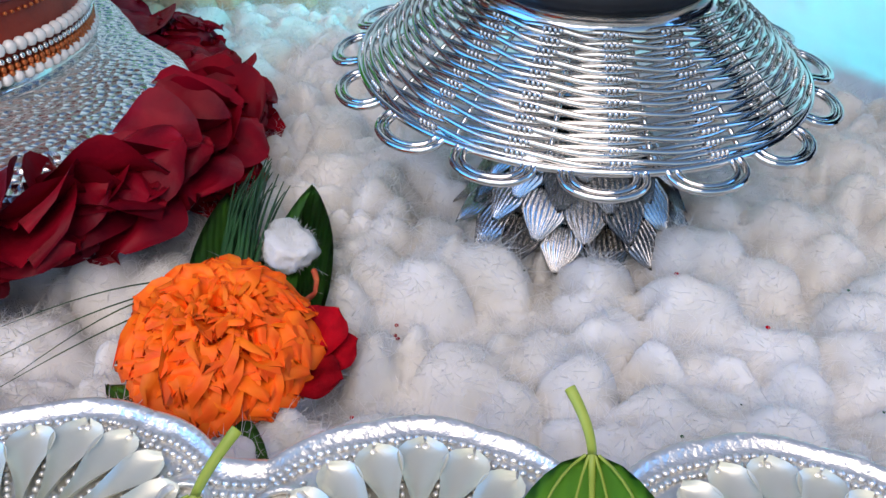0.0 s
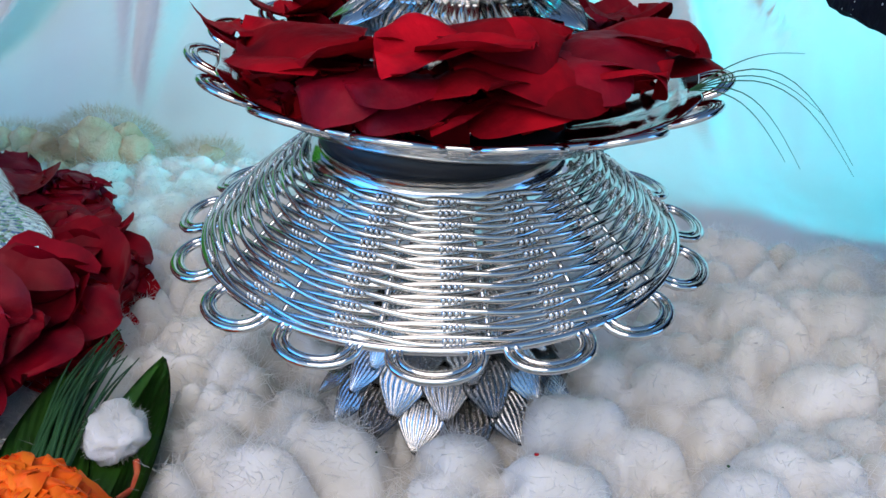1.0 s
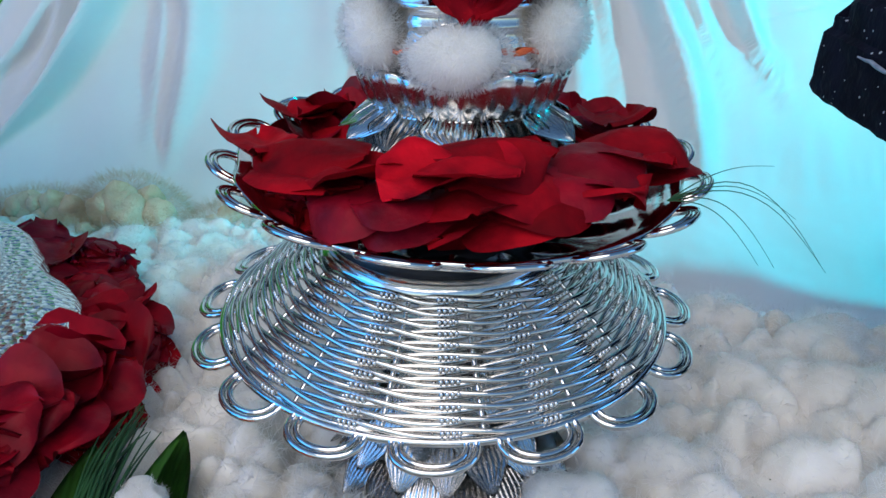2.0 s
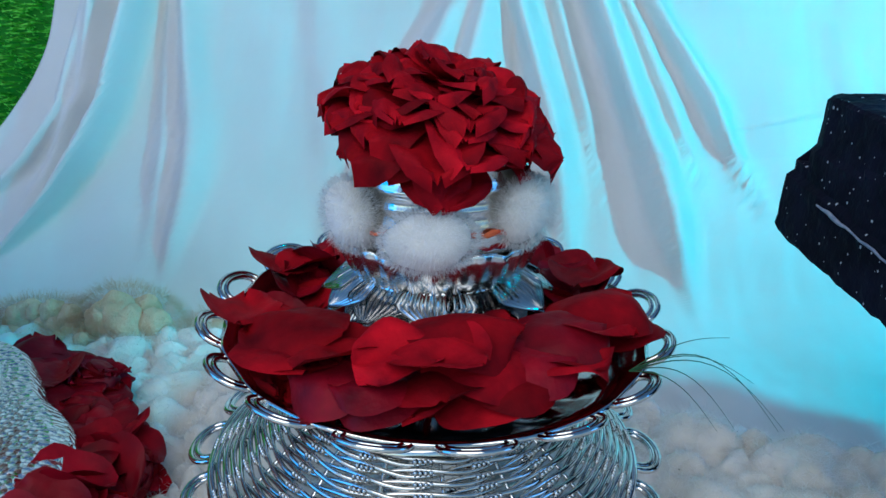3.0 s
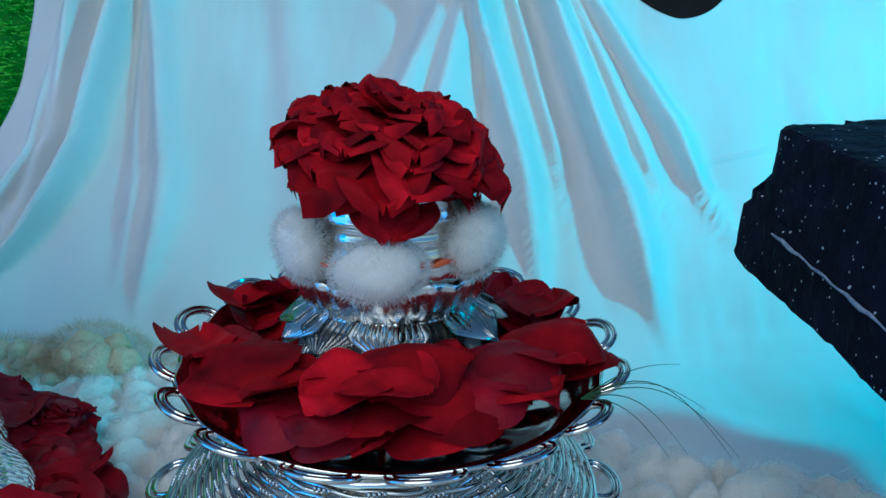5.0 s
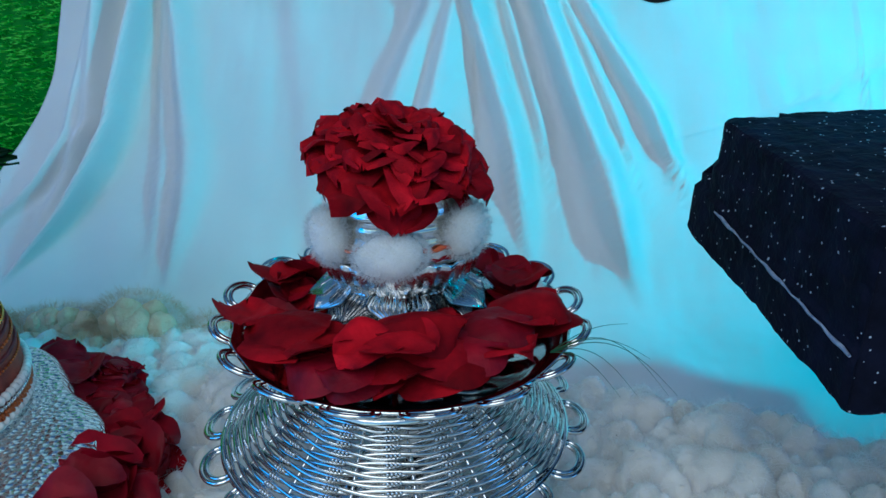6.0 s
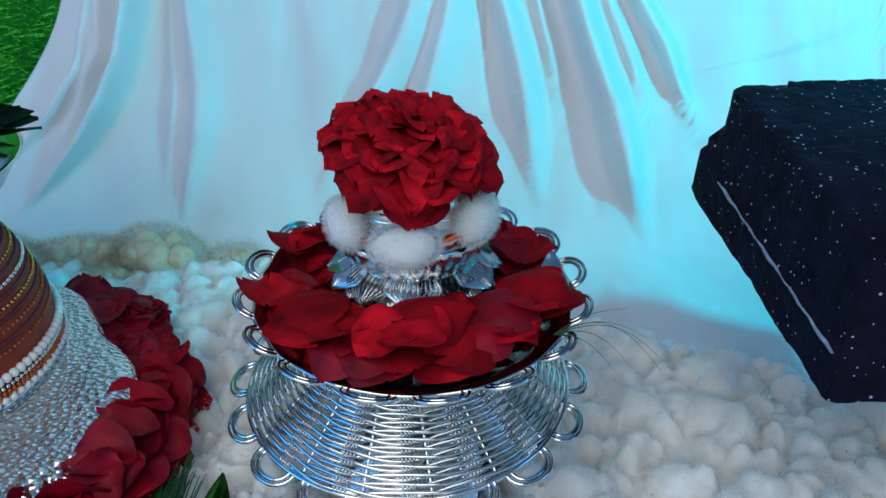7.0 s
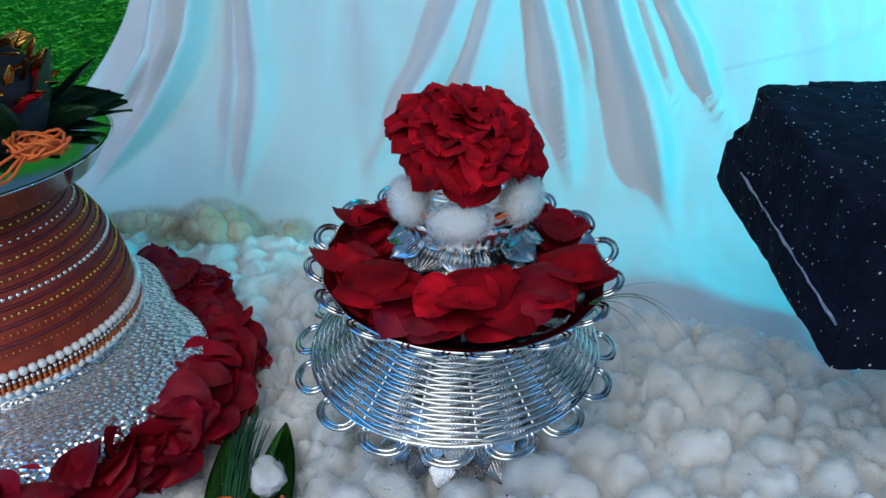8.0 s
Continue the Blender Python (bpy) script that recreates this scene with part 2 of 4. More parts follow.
# fold lines of the drape: width, depth, then points (x, height) from the top down
FOLDS = [
    (0.0095, 0.030, (-0.275, 0.189), (-0.281, 0.156), (-0.305, 0.113), (-0.332, 0.079), (-0.356, 0.055)),
    (0.012, 0.018, (-0.316, 0.194), (-0.323, 0.151), (-0.347, 0.117), (-0.385, 0.085)),
    (0.012, 0.012, (-0.300, 0.230), (-0.304, 0.160), (-0.335, 0.100)),
    (0.012, 0.016, (-0.222, 0.180), (-0.216, 0.137), (-0.217, 0.095), (-0.225, 0.045)),
    (0.008, 0.008, (-0.238, 0.200), (-0.236, 0.130), (-0.240, 0.060)),
    (0.030, 0.007, (-0.140, 0.270), (-0.125, 0.160), (-0.110, 0.060)),
    (0.020, 0.018, (-0.030, 0.198), (-0.050, 0.156), (-0.063, 0.133), (-0.100, 0.070)),
    (0.018, 0.017, (0.003, 0.198), (-0.010, 0.156), (-0.023, 0.119), (-0.050, 0.060)),
    (0.013, 0.022, (0.049, 0.198), (0.063, 0.147), (0.070, 0.111), (0.082, 0.060)),
    (0.008, 0.008, (0.085, 0.198), (0.098, 0.147), (0.112, 0.090)),
    (0.015, 0.028, (0.112, 0.198), (0.126, 0.152), (0.142, 0.106), (0.153, 0.066), (0.174, 0.018)),
    (0.009, 0.009, (0.146, 0.198), (0.165, 0.150), (0.190, 0.090)),
    (0.012, 0.020, (0.171, 0.193), (0.189, 0.162), (0.204, 0.130), (0.228, 0.096)),
    (0.016, 0.006, (0.395, 0.195), (0.368, 0.178), (0.308, 0.160), (0.258, 0.150)),
]
PROFILE = [(-0.60, -0.020), (-0.05, -0.016), (0.08, -0.014), (0.19, -0.006), (0.248, 0.004), (0.272, 0.022), (0.295, 0.060), (0.36, 0.175), (0.42, 0.27), (0.50, 0.42), (0.55, 0.66)]


def on_line(points, z):
    """x of a fold at a height, carried straight on past its ends."""
    for (x0, z0), (x1, z1) in zip(points, points[1:]):
        if z >= z1 or (x1, z1) == points[-1]:
            return x0 + (x1 - x0) * (z - z0) / (z1 - z0)


def profile_at(v):
    v *= len(PROFILE) - 1
    i = min(int(v), len(PROFILE) - 2)
    f = v - i
    p = [Vector(PROFILE[max(0, min(len(PROFILE) - 1, i + k))]) for k in (-1, 0, 1, 2)]
    return 0.5 * (2 * p[1] + (p[2] - p[0]) * f + (2 * p[0] - 5 * p[1] + 4 * p[2] - p[3]) * f * f + (3 * p[1] - p[0] - 3 * p[2] + p[3]) * f ** 3)


def fold_depth(x, z):
    d = 0.0
    for width, depth, *pts in FOLDS:
        low = pts[-1][1]
        fade = max(0.0, min(1.0, (z - low + 0.02) / 0.08))
        if fade <= 0:
            continue
        spread = 1 + 1.2 * max(0, 0.26 - z)
        t = (x - on_line(pts, z)) / (width * spread * (0.45 + 0.55 * min(1.0, max(0.0, (z - low) / 0.07)))) - 0.7
        d += depth * fade * (math.exp(-t * t) if t > 0 else math.exp(-(t / 0.45) ** 2))
    return d


def drape():
    bm = bmesh.new()
    rows, nu, nv = [], 560, 170
    for i in range(nv + 1):
        y0, z0 = profile_at(i / nv)
        row = []
        for j in range(nu + 1):
            u = j / nu
            left = -0.336 - 2.6 * max(0.0, 0.215 - z0) ** 1.7
            if z0 < 0.03:
                left -= 0.12 * min(1, (0.03 - z0) / 0.04)
            x = left + (0.95 - left) * u
            top = min(0.66, 0.252 + ((x - 0.217) / 0.05) ** 2 * 0.035)
            z, y = z0, y0
            if z0 > 0.12:
                k = (top - 0.12) / (0.66 - 0.12)
                z = 0.12 + (z0 - 0.12) * min(1, k + (1 - k) * max(0, 1 - (z0 - 0.12) / 0.1) * 0)
                y = 0.33 + (z - 0.12) * 0.62 if k < 1 else y0
            up = max(0.0, min(1.0, (z - 0.0) / 0.06))
            d = fold_depth(x, z) * up
            d += 0.010 * fbm(x * 5, z * 2.5, 3.0) * up + 0.0035 * fbm(x * 16, y * 9, 5.0)
            row.append((x, y - d * (0.5 + 0.5 * up), z + 0.45 * d + (1 - up) * 0.006 * max(0, fbm(x * 9, y * 7, 1.0))))
        rows.append(row)
    grid(bm, rows)
    bmesh.ops.solidify(bm, geom=bm.faces[:], thickness=0.001)
    return tagged(part("drape", bm, CLOTH), "white satin backdrop cloth hanging in folds onto the floor", "backdrop cloth")


drape()

bm = bmesh.new()
bmesh.ops.create_cube(bm, size=1, matrix=Matrix.Translation((-0.85, 0.70, 0.30)) @ Matrix.Diagonal((1.7, 0.04, 0.66, 1)))
wall_turf = tagged(part("wall_turf", bm, TURF_MAT), "wall board behind the cloth covered with turf matting", "wall", kind="structure")
bm = bmesh.new()
bmesh.ops.create_cube(bm, size=1, matrix=Matrix.Translation((0.90, 0.70, 0.30)) @ Matrix.Diagonal((1.796, 0.04, 0.66, 1)))
wall_dark = tagged(part("wall_dark", bm, DARK), "dark wall behind the cloth", "wall", kind="structure")


# unseen board, added so the silver mirrors turf green on its left
bm = bmesh.new()
bmesh.ops.create_cube(bm, size=1, matrix=Matrix.Translation((-1.24, -0.10, 0.20)) @ Matrix.Diagonal((0.04, 1.55, 0.46, 1)))
unseen_side_board = tagged(part("unseen_side_board", bm, TURF_MAT), "unseen side board of green turf, added for the silver to mirror", "wall", kind="structure")


def turf():
    r = random.Random(3)
    verts, faces = [], []
    for _ in range(26000):
        x, z = r.uniform(-1.0, 0.0), r.uniform(0.0, 0.62)
        l, a, w = r.uniform(0.012, 0.024), r.uniform(-1.3, 1.3), r.uniform(0.0009, 0.0016)
        dx, dz = math.sin(a) * l * 0.7, math.cos(a) * l * 0.6 - 0.006
        k, t = len(verts), Vector((math.cos(a), 0, -math.sin(a))) * w
        base, mid, tip = Vector((x, 0.679, z)), Vector((x + dx * 0.4, 0.679 - l * 0.6, z + dz * 0.4)), Vector((x + dx, 0.679 - l * 0.85, z + dz))
        verts += [base - t, base + t, mid + t, mid - t, tip]
        faces += [(k, k + 1, k + 2, k + 3), (k + 3, k + 2, k + 4)]
    me = bpy.data.meshes.new("turf_blades")
    me.from_pydata(verts, [], faces)
    me.materials.append(TURF)
    return tagged(new("turf_blades", me), "bright green artificial turf pile on the wall", "artificial turf", kind="stuff")


turf()

# ---- cotton wool ----
puffs = []
pr = random.Random(11)
for _ in range(6000):
    x, y = pr.uniform(-0.6, 0.6), pr.uniform(-0.45, 0.30)
    puffs.append((x, y, pr.choice((pr.uniform(0.005, 0.008), pr.uniform(0.007, 0.012), pr.uniform(0.009, 0.016))), pr.uniform(0.6, 1.45), pr.uniform(0.0, 0.5), pr.uniform(0, 6.3)))
CELL = 0.03
bins = {}
for p in puffs:
    for i in range(int((p[0] - 0.035) // CELL), int((p[0] + 0.035) // CELL) + 1):
        for j in range(int((p[1] - 0.035) // CELL), int((p[1] + 0.035) // CELL) + 1):
            bins.setdefault((i, j), []).append(p)


def shore(x):
    """How far back the cotton reaches over the cloth."""
    if x < -0.08:
        return 0.265
    if x < 0.10:
        return 0.265 - (x + 0.08) / 0.18 * 0.11
    return 0.155 - (x - 0.10) * 0.45


def cotton_z(x, y):
    over = y - shore(x) + 0.03 * fbm(x * 9, y * 9, 2)
    sink = max(0.0, min(1.0, over / 0.05))
    z = -0.011 + 0.004 * fbm(x * 7, y * 7, 9)
    if x < -0.12 and y > 0.14:
        z += 0.008 * min(1, (y - 0.14) / 0.08)
    if x > 0.1:
        z += 0.006 * min(1, (x - 0.1) / 0.1)
    total = 1.0
    wx, wy = x, y
    x, y = x + 0.005 * noise.noise(Vector((x * 45, y * 45, 0))) + 0.0008 * noise.noise(Vector((x * 150, y * 150, 4))), y + 0.005 * noise.noise(Vector((x * 45, y * 45, 9))) + 0.0008 * noise.noise(Vector((x * 150, y * 150, 7)))
    for px, py, r, h, e, a in bins.get((int(x // CELL), int(y // CELL)), ()):
        dx, dy = x - px, y - py
        c, s = math.cos(a), math.sin(a)
        q = ((dx * c + dy * s) ** 2 * (1 + e) + (dx * s - dy * c) ** 2 * (1 - e * 0.5)) / (r * r)
        if q < 1:
            total += math.exp(360 * (r * h * math.sqrt(1 - q) + (0.004 if r < 0.009 else 0) * (1 - q))) - 1
    best = math.log(total) / 360
    far = math.hypot(x, y)
    bowl = 0.006 * math.exp(-((far - 0.075) / 0.03) ** 2)
    return z + (best * 1.05 + bowl) * (1 - sink) - 0.02 * sink


def cotton():
    nx, ny = 580, 390
    xs = [-0.55 + 1.08 * i / nx for i in range(nx + 1)]
    ys = [-0.42 + 0.73 * j / ny for j in range(ny + 1)]
    verts, faces = [], []
    for y in ys:
        for x in xs:
            f = Vector((x * 130, y * 130, 0))
            wob = 0.0011 * noise.fractal(f, 0.8, 2.2, 4)
            verts.append((x + 0.0016 * noise.noise(f * 0.6 + Vector((7, 0, 0))), y + 0.0016 * noise.noise(f * 0.6 + Vector((0, 5, 3))), cotton_z(x, y) + wob))
    for j in range(ny):
        for i in range(nx):
            k = j * (nx + 1) + i
            faces.append((k, k + 1, k + nx + 2, k + nx + 1))
    me = bpy.data.meshes.new("cotton_wool")
    me.from_pydata(verts, [], faces)
    me.materials.append(COTTON)
    me.shade_smooth()
    ob = tagged(new("cotton_wool", me), "fluffy white cotton wool spread in loose puffs over the cloth", "cotton wool", kind="stuff")
    r = random.Random(5)
    fv, ff = [], []
    for _ in range(170000):
        x, y = r.uniform(-0.30, 0.36), r.uniform(-0.24, 0.27)
        if y > shore(x) + 0.01:
            continue
        p = Vector((x, y, verts[int((y + 0.42) / 0.73 * ny + 0.5) * (nx + 1) + int((x + 0.55) / 1.08 * nx + 0.5)][2] - 0.0005))
        d = Vector((r.gauss(0, 1), r.gauss(0, 1), abs(r.gauss(0.5, 0.5)))).normalized()
        e = Vector((r.gauss(0, 1), r.gauss(0, 1), r.gauss(0, 0.6))).normalized()
        l, w = r.uniform(0.004, 0.012), 0.00010
        side = d.cross(e).normalized() * w
        q, t = p + d * l * 0.5 + e * l * 0.12, p + d * l * 0.85 + e * l * 0.4
        k = len(fv)
        fv += [p - side, p + side, q + side, q - side, t]
        ff += [(k, k + 1, k + 2, k + 3), (k + 3, k + 2, k + 4)]
    me = bpy.data.meshes.new("cotton_fibres")
    me.from_pydata(fv, [], ff)
    me.materials.append(FIBRE)
    fo = part("cotton_fibres", me, COTTON, ob)
    tagged(fo, kind="stuff")


cotton()


def tuft_bm(a, b, c, seed, rough=1.0):
    bm = bmesh.new()
    bmesh.ops.create_icosphere(bm, subdivisions=4, radius=1)
    for v in bm.verts:
        n = 1 + rough * (0.10 * noise.noise(v.co * 1.6 + Vector((seed, 0, 0))) + 0.03 * noise.noise(v.co * 6 + Vector((0, seed, 0))))
        if rough > 1.5:
            n += 0.10 * noise.noise(v.co * 3.1 + Vector((0, 0, seed))) + 0.045 * noise.noise(v.co * 9 + Vector((seed, 0, 0)))
        v.co = Vector((v.co.x * a, v.co.y * b, v.co.z * c)) * n
    return bm


# ---- the silver flower stand ----
RIBS, LOOPS = 32, 16


def skirt(v):
    """Radius and height of the basket's flank, from its neck (0) to its rim (1)."""
    return 0.0435 + 0.0430 * v, 0.0980 - 0.0330 * v ** 1.05


def loop_points(a, half, r0, z0, out, drop, n=14):
    """A wire eye that springs from the rim at one angle and comes back at another."""
    pts = []
    for i in range(n + 1):
        t = math.pi * i / n
        ang, k = a - half * math.cos(t), math.sin(t) ** 0.75
        pts.append(((r0 + out * k) * math.cos(ang), (r0 + out * k) * math.sin(ang), z0 + drop * k))
    return pts


def scale_bm(length, width, ridges=5, depth=0.0012):
    """A pointed metal leaf with raised lines, from the origin along +y."""
    bm = bmesh.new()
    rows, n, m = [], 10, ridges * 4
    for i in range(n + 1):
        v = i / n
        w = width * 0.5 * (1 - max(0, v - 0.45) / 0.55) ** 0.8 * (0.75 + 0.55 * min(v, 0.45)) + 0.0003
        rows.append([(w * (2 * j / m - 1), length * v, depth * 0.5 * math.cos(2 * math.pi * ridges * j / m) * (1 - 0.5 * v) + 0.12 * length * (1 - (2 * j / m - 1) ** 2) * v * (1 - v)) for j in range(m + 1)])
    grid(bm, rows)
    bmesh.ops.solidify(bm, geom=bm.faces[:], thickness=0.0006)
    return bm


def stand():
    top = thing("flower_stand", "tiered silver flower stand with woven basket skirt and lotus foot", "flower stand")
    # lotus foot: rows of broad scales that lap downwards over a flared base
    foot = bmesh.new()
    lathe(foot, [(0.011, 0.085), (0.013, 0.060), (0.018, 0.048), (0.025, 0.036), (0.031, 0.022), (0.036, 0.008), (0.038, -0.012)], 48)
    part("foot", foot, OLD_SILVER, top, m=pose(0, -0.008, 0))
    leaf = mesh_of("leaf", scale_bm(0.024, 0.0200, 8, 0.0008), OLD_SILVER)
    for tier, (r, z, pitch, count, size) in enumerate(((0.0135, 0.058, -56, 9, 0.90), (0.0200, 0.049, -54, 11, 0.90), (0.0265, 0.039, -54, 13, 0.90), (0.0320, 0.028, -52, 15, 0.90), (0.0370, 0.016, -48, 17, 0.88))):
        for i in range(count):
            a = 360 / count * (i + 0.5 * (tier % 2)) + rng.uniform(-1.5, 1.5)
            m = pose(0, -0.008, 0, 0, 0, a) @ pose(0, r, z, pitch + rng.uniform(-3, 3), rng.uniform(-3, 3), 0) @ Matrix.Scale(size * rng.uniform(0.96, 1.05), 4)
            part("leaf", leaf, OLD_SILVER, top, m=m)
    # woven skirt
    basket = new("basket")
    basket.parent = top
    basket.matrix_local = pose(-0.0030, 0, 0.0675, 5.0, 0, 0) @ pose(0, 0, -0.065)
    rows = 12
    for k in range(rows):
        v = 0.10 + 0.89 * (k + 0.5) / rows
        r, z = skirt(v)
        for side in (1, -1):
            bm, pts, n = bmesh.new(), [], LOOPS * 18
            for j in range(n):
                a = 2 * math.pi * j / n
                # the pair lies apart at each binding and crosses half-way between
                apart = 0.00125 * side * math.cos(a * LOOPS / 2 + (0.0 if k % 2 else 0.35))
                lift = 0.0008 * side * math.sin(a * LOOPS / 2) + 0.0005 * math.sin(a * 5 + k)
                pts.append(((r + 0.6 * lift - 0.75 * apart) * math.cos(a), (r + 0.6 * lift - 0.75 * apart) * math.sin(a), z + 0.8 * lift + 0.62 * apart + 0.0003 * math.sin(3 * a + k)))
            tube(bm, pts, 0.00122, 7, True, 0.75)
            part("strand", bm, SILVER, basket)
    # bead-like wire bindings that run down the flank in columns
    bind = bmesh.new()
    for k in range(rows):
        r, z = skirt(0.10 + 0.89 * (k + 0.5) / rows)
        for j in range(4):
            w = (j - 1.5) * 0.0018 / r
            ball(bind, ((r + 0.0012) * math.cos(w), (r + 0.0012) * math.sin(w), z + 0.0010), 0.00085, 1.5, 6)
    bind = mesh_of("binding", bind, SILVER)
    rib = bmesh.new()
    tube(rib, [(skirt(v / 12)[0] - 0.0012, 0, skirt(v / 12)[1] - 0.0008) for v in range(13)], 0.0009, 6)
    rib = mesh_of("rib", rib, SILVER)
    for i in range(LOOPS):
        part("binding", bind, SILVER, basket, m=pose(0, 0, 0, 0, 0, 360 * i / LOOPS + 4))
    for i in range(RIBS):
        part("rib", rib, SILVER, basket, m=pose(0, 0, 0, 0, 0, 360 * i / RIBS))
    bm = bmesh.new()
    lathe(bm, [(0.0425, 0.0988), (0.0448, 0.0990), (0.0462, 0.0972), (0.0490, 0.0948), (0.0485, 0.0938)], 96, lambda a, v: (0.0003 * math.sin(9 * a), 0))
    part("top_band", bm, SILVER, basket)
    rr, rz = skirt(1.0)
    bm = bmesh.new()
    tube(bm, [(rr * math.cos(2 * math.pi * j / 96), rr * math.sin(2 * math.pi * j / 96), rz) for j in range(96)], 0.0015, 8, True)
    part("rim", bm, SILVER, basket)
    for name, r0, z0, out, drop in (("loop", rr, rz, 0.0112, -0.0024),):
        bm = bmesh.new()
        tube(bm, loop_points(0, 0.152, r0, z0, out, drop), 0.0013, 7)
        tube(bm, loop_points(0, 0.118, r0, z0, out - 0.0024, drop + 0.0005), 0.0012, 7)
        me = mesh_of(name, bm, SILVER)
        for i in range(LOOPS):
            part(name, me, SILVER, basket, m=pose(0, 0, 0, 0, 0, -90 + 360 * i / LOOPS + rng.uniform(-1, 1)))
    bm = bmesh.new()
    lathe(bm, [(0.030, 0.0970), (0.0436, 0.0978), (0.0440, 0.1075), (0.030, 0.1085)], 64)
    part("neck", bm, BLACK, basket, "black rubber neck ring")
    # dish
    dish = new("dish")
    dish.parent = top
    dish.matrix_local = pose(0.0030, -0.004, 0.1275, 5.5, 2.2, 0) @ pose(0, 0, -0.128) @ Matrix.Diagonal((0.975, 0.975, 1, 1))
    bm = bmesh.new()
    scallop = lambda a, v: (0.0012 * math.cos(16 * a) * v, 0.0013 * math.cos(16 * a) * v * v)
    lathe(bm, [(0.004, 0.1050), (0.028, 0.1048), (0.036, 0.1058), (0.0430, 0.1080), (0.053, 0.1110), (0.064, 0.1150), (0.074, 0.1205), (0.0830, 0.1265), (0.0842, 0.1278), (0.0825, 0.1284), (0.073, 0.1222), (0.062, 0.1160), (0.042, 0.1095), (0.004, 0.1075)], 128, scallop)
    part("bowl", bm, SILVER, dish)
    bm = bmesh.new()
    tube(bm, loop_points(0, 0.150, 0.082, 0.1265, 0.0105, 0.0050), 0.0011, 7)
    tube(bm, loop_points(0, 0.115, 0.082, 0.1265, 0.0080, 0.0042), 0.0011, 7)
    me = mesh_of("loop", bm, SILVER)
    for i in range(LOOPS):
        part("loop", me, SILVER, dish, m=pose(0, 0, 0, 0, 0, -101 + 360 * i / LOOPS + rng.uniform(-1, 1)))
    # lotus collar that holds the cup
    holder = new("holder")
    holder.parent = top
    cx, cy = 0.004, -0.006
    bm = bmesh.new()
    lathe(bm, [(0.012, 0.106), (0.013, 0.130), (0.022, 0.142), (0.030, 0.1475), (0.0315, 0.1495), (0.020, 0.150)], 48)
    part("stem", bm, OLD_SILVER, holder, m=pose(cx, cy, 0))
    fan = mesh_of("leaf", scale_bm(0.0185, 0.0290, 11, 0.0009), SILVER)
    under = mesh_of("leaf", scale_bm(0.0215, 0.0200, 8, 0.0009), SILVER)
    for i in range(12):
        m = pose(cx, cy, 0) @ pose(0, 0, 0, 0, 0, 30 * i + rng.uniform(-3, 3)) @ pose(0, 0.0290, 0.1505, -33 + rng.uniform(-3, 3), rng.uniform(-3, 3), 0)
        part("leaf", fan, SILVER, holder, m=m)
        m = pose(cx, cy, 0) @ pose(0, 0, 0, 0, 0, 30 * i + 15 + rng.uniform(-3, 3)) @ pose(0, 0.0280, 0.1480, -44 + rng.uniform(-4, 4), rng.uniform(-4, 4), 0)
        part("leaf", under, SILVER, holder, m=m)
    bm = bmesh.new()
    tips = lambda a, v: (0.0010 * math.cos(28 * a) * (1 - v), 0.0045 * abs(math.cos(5.5 * a)) ** 2 * v ** 2 + 0.0006 * math.sin(31 * a) * v)
    lathe(bm, [(0.029, 0.148), (0.0325, 0.151), (0.0350, 0.155), (0.0370, 0.160), (0.0385, 0.1635), (0.0376, 0.1638), (0.0360, 0.160), (0.0335, 0.155), (0.028, 0.151)], 176, tips)
    part("petal_cup", bm, OLD_SILVER, holder, m=pose(cx, cy, 0))
    return top


stand()


def cup():
    top = thing("silver_cup", "small polished silver cup set in the stand's lotus holder", "cup", m=pose(0.005, -0.008, 0.150))
    bm = bmesh.new()
    lathe(bm, [(0.002, 0.002), (0.020, 0.0025), (0.030, 0.008), (0.0345, 0.015), (0.0350, 0.021), (0.0345, 0.026), (0.0335, 0.0285), (0.0340, 0.0295), (0.0335, 0.0305), (0.0328, 0.0345), (0.0336, 0.0355), (0.0328, 0.0365), (0.0322, 0.042), (0.0330, 0.0435), (0.0318, 0.0435), (0.031, 0.034), (0.031, 0.02), (0.002, 0.006)], 72)
    part("bowl", bm, SILVER, top)
    return top


cup()


def fuzz_bm(a, b, c, count, length, seed):
    """Loose fibres that stand off a tuft."""
    bm, r = bmesh.new(), random.Random(seed)
    for _ in range(count):
        d = Vector((r.gauss(0, 1), r.gauss(0, 1), r.gauss(0, 1))).normalized()
        p = Vector((d.x * a, d.y * b, d.z * c)) * 0.97
        e = Vector((r.gauss(0, 1), r.gauss(0, 1), r.gauss(0, 1))).normalized()
        s = d.cross(e).normalized() * 0.00006
        q = p + (d + e * 0.9).normalized() * length * r.uniform(0.4, 1)
        t = q + (d * 0.3 + e).normalized() * length * 0.5
        vs = [bm.verts.new(k) for k in (p - s, p + s, q + s, q - s, t)]
        bm.faces.new(vs[:4])
        bm.faces.new((vs[3], vs[2], vs[4]))
    return bm


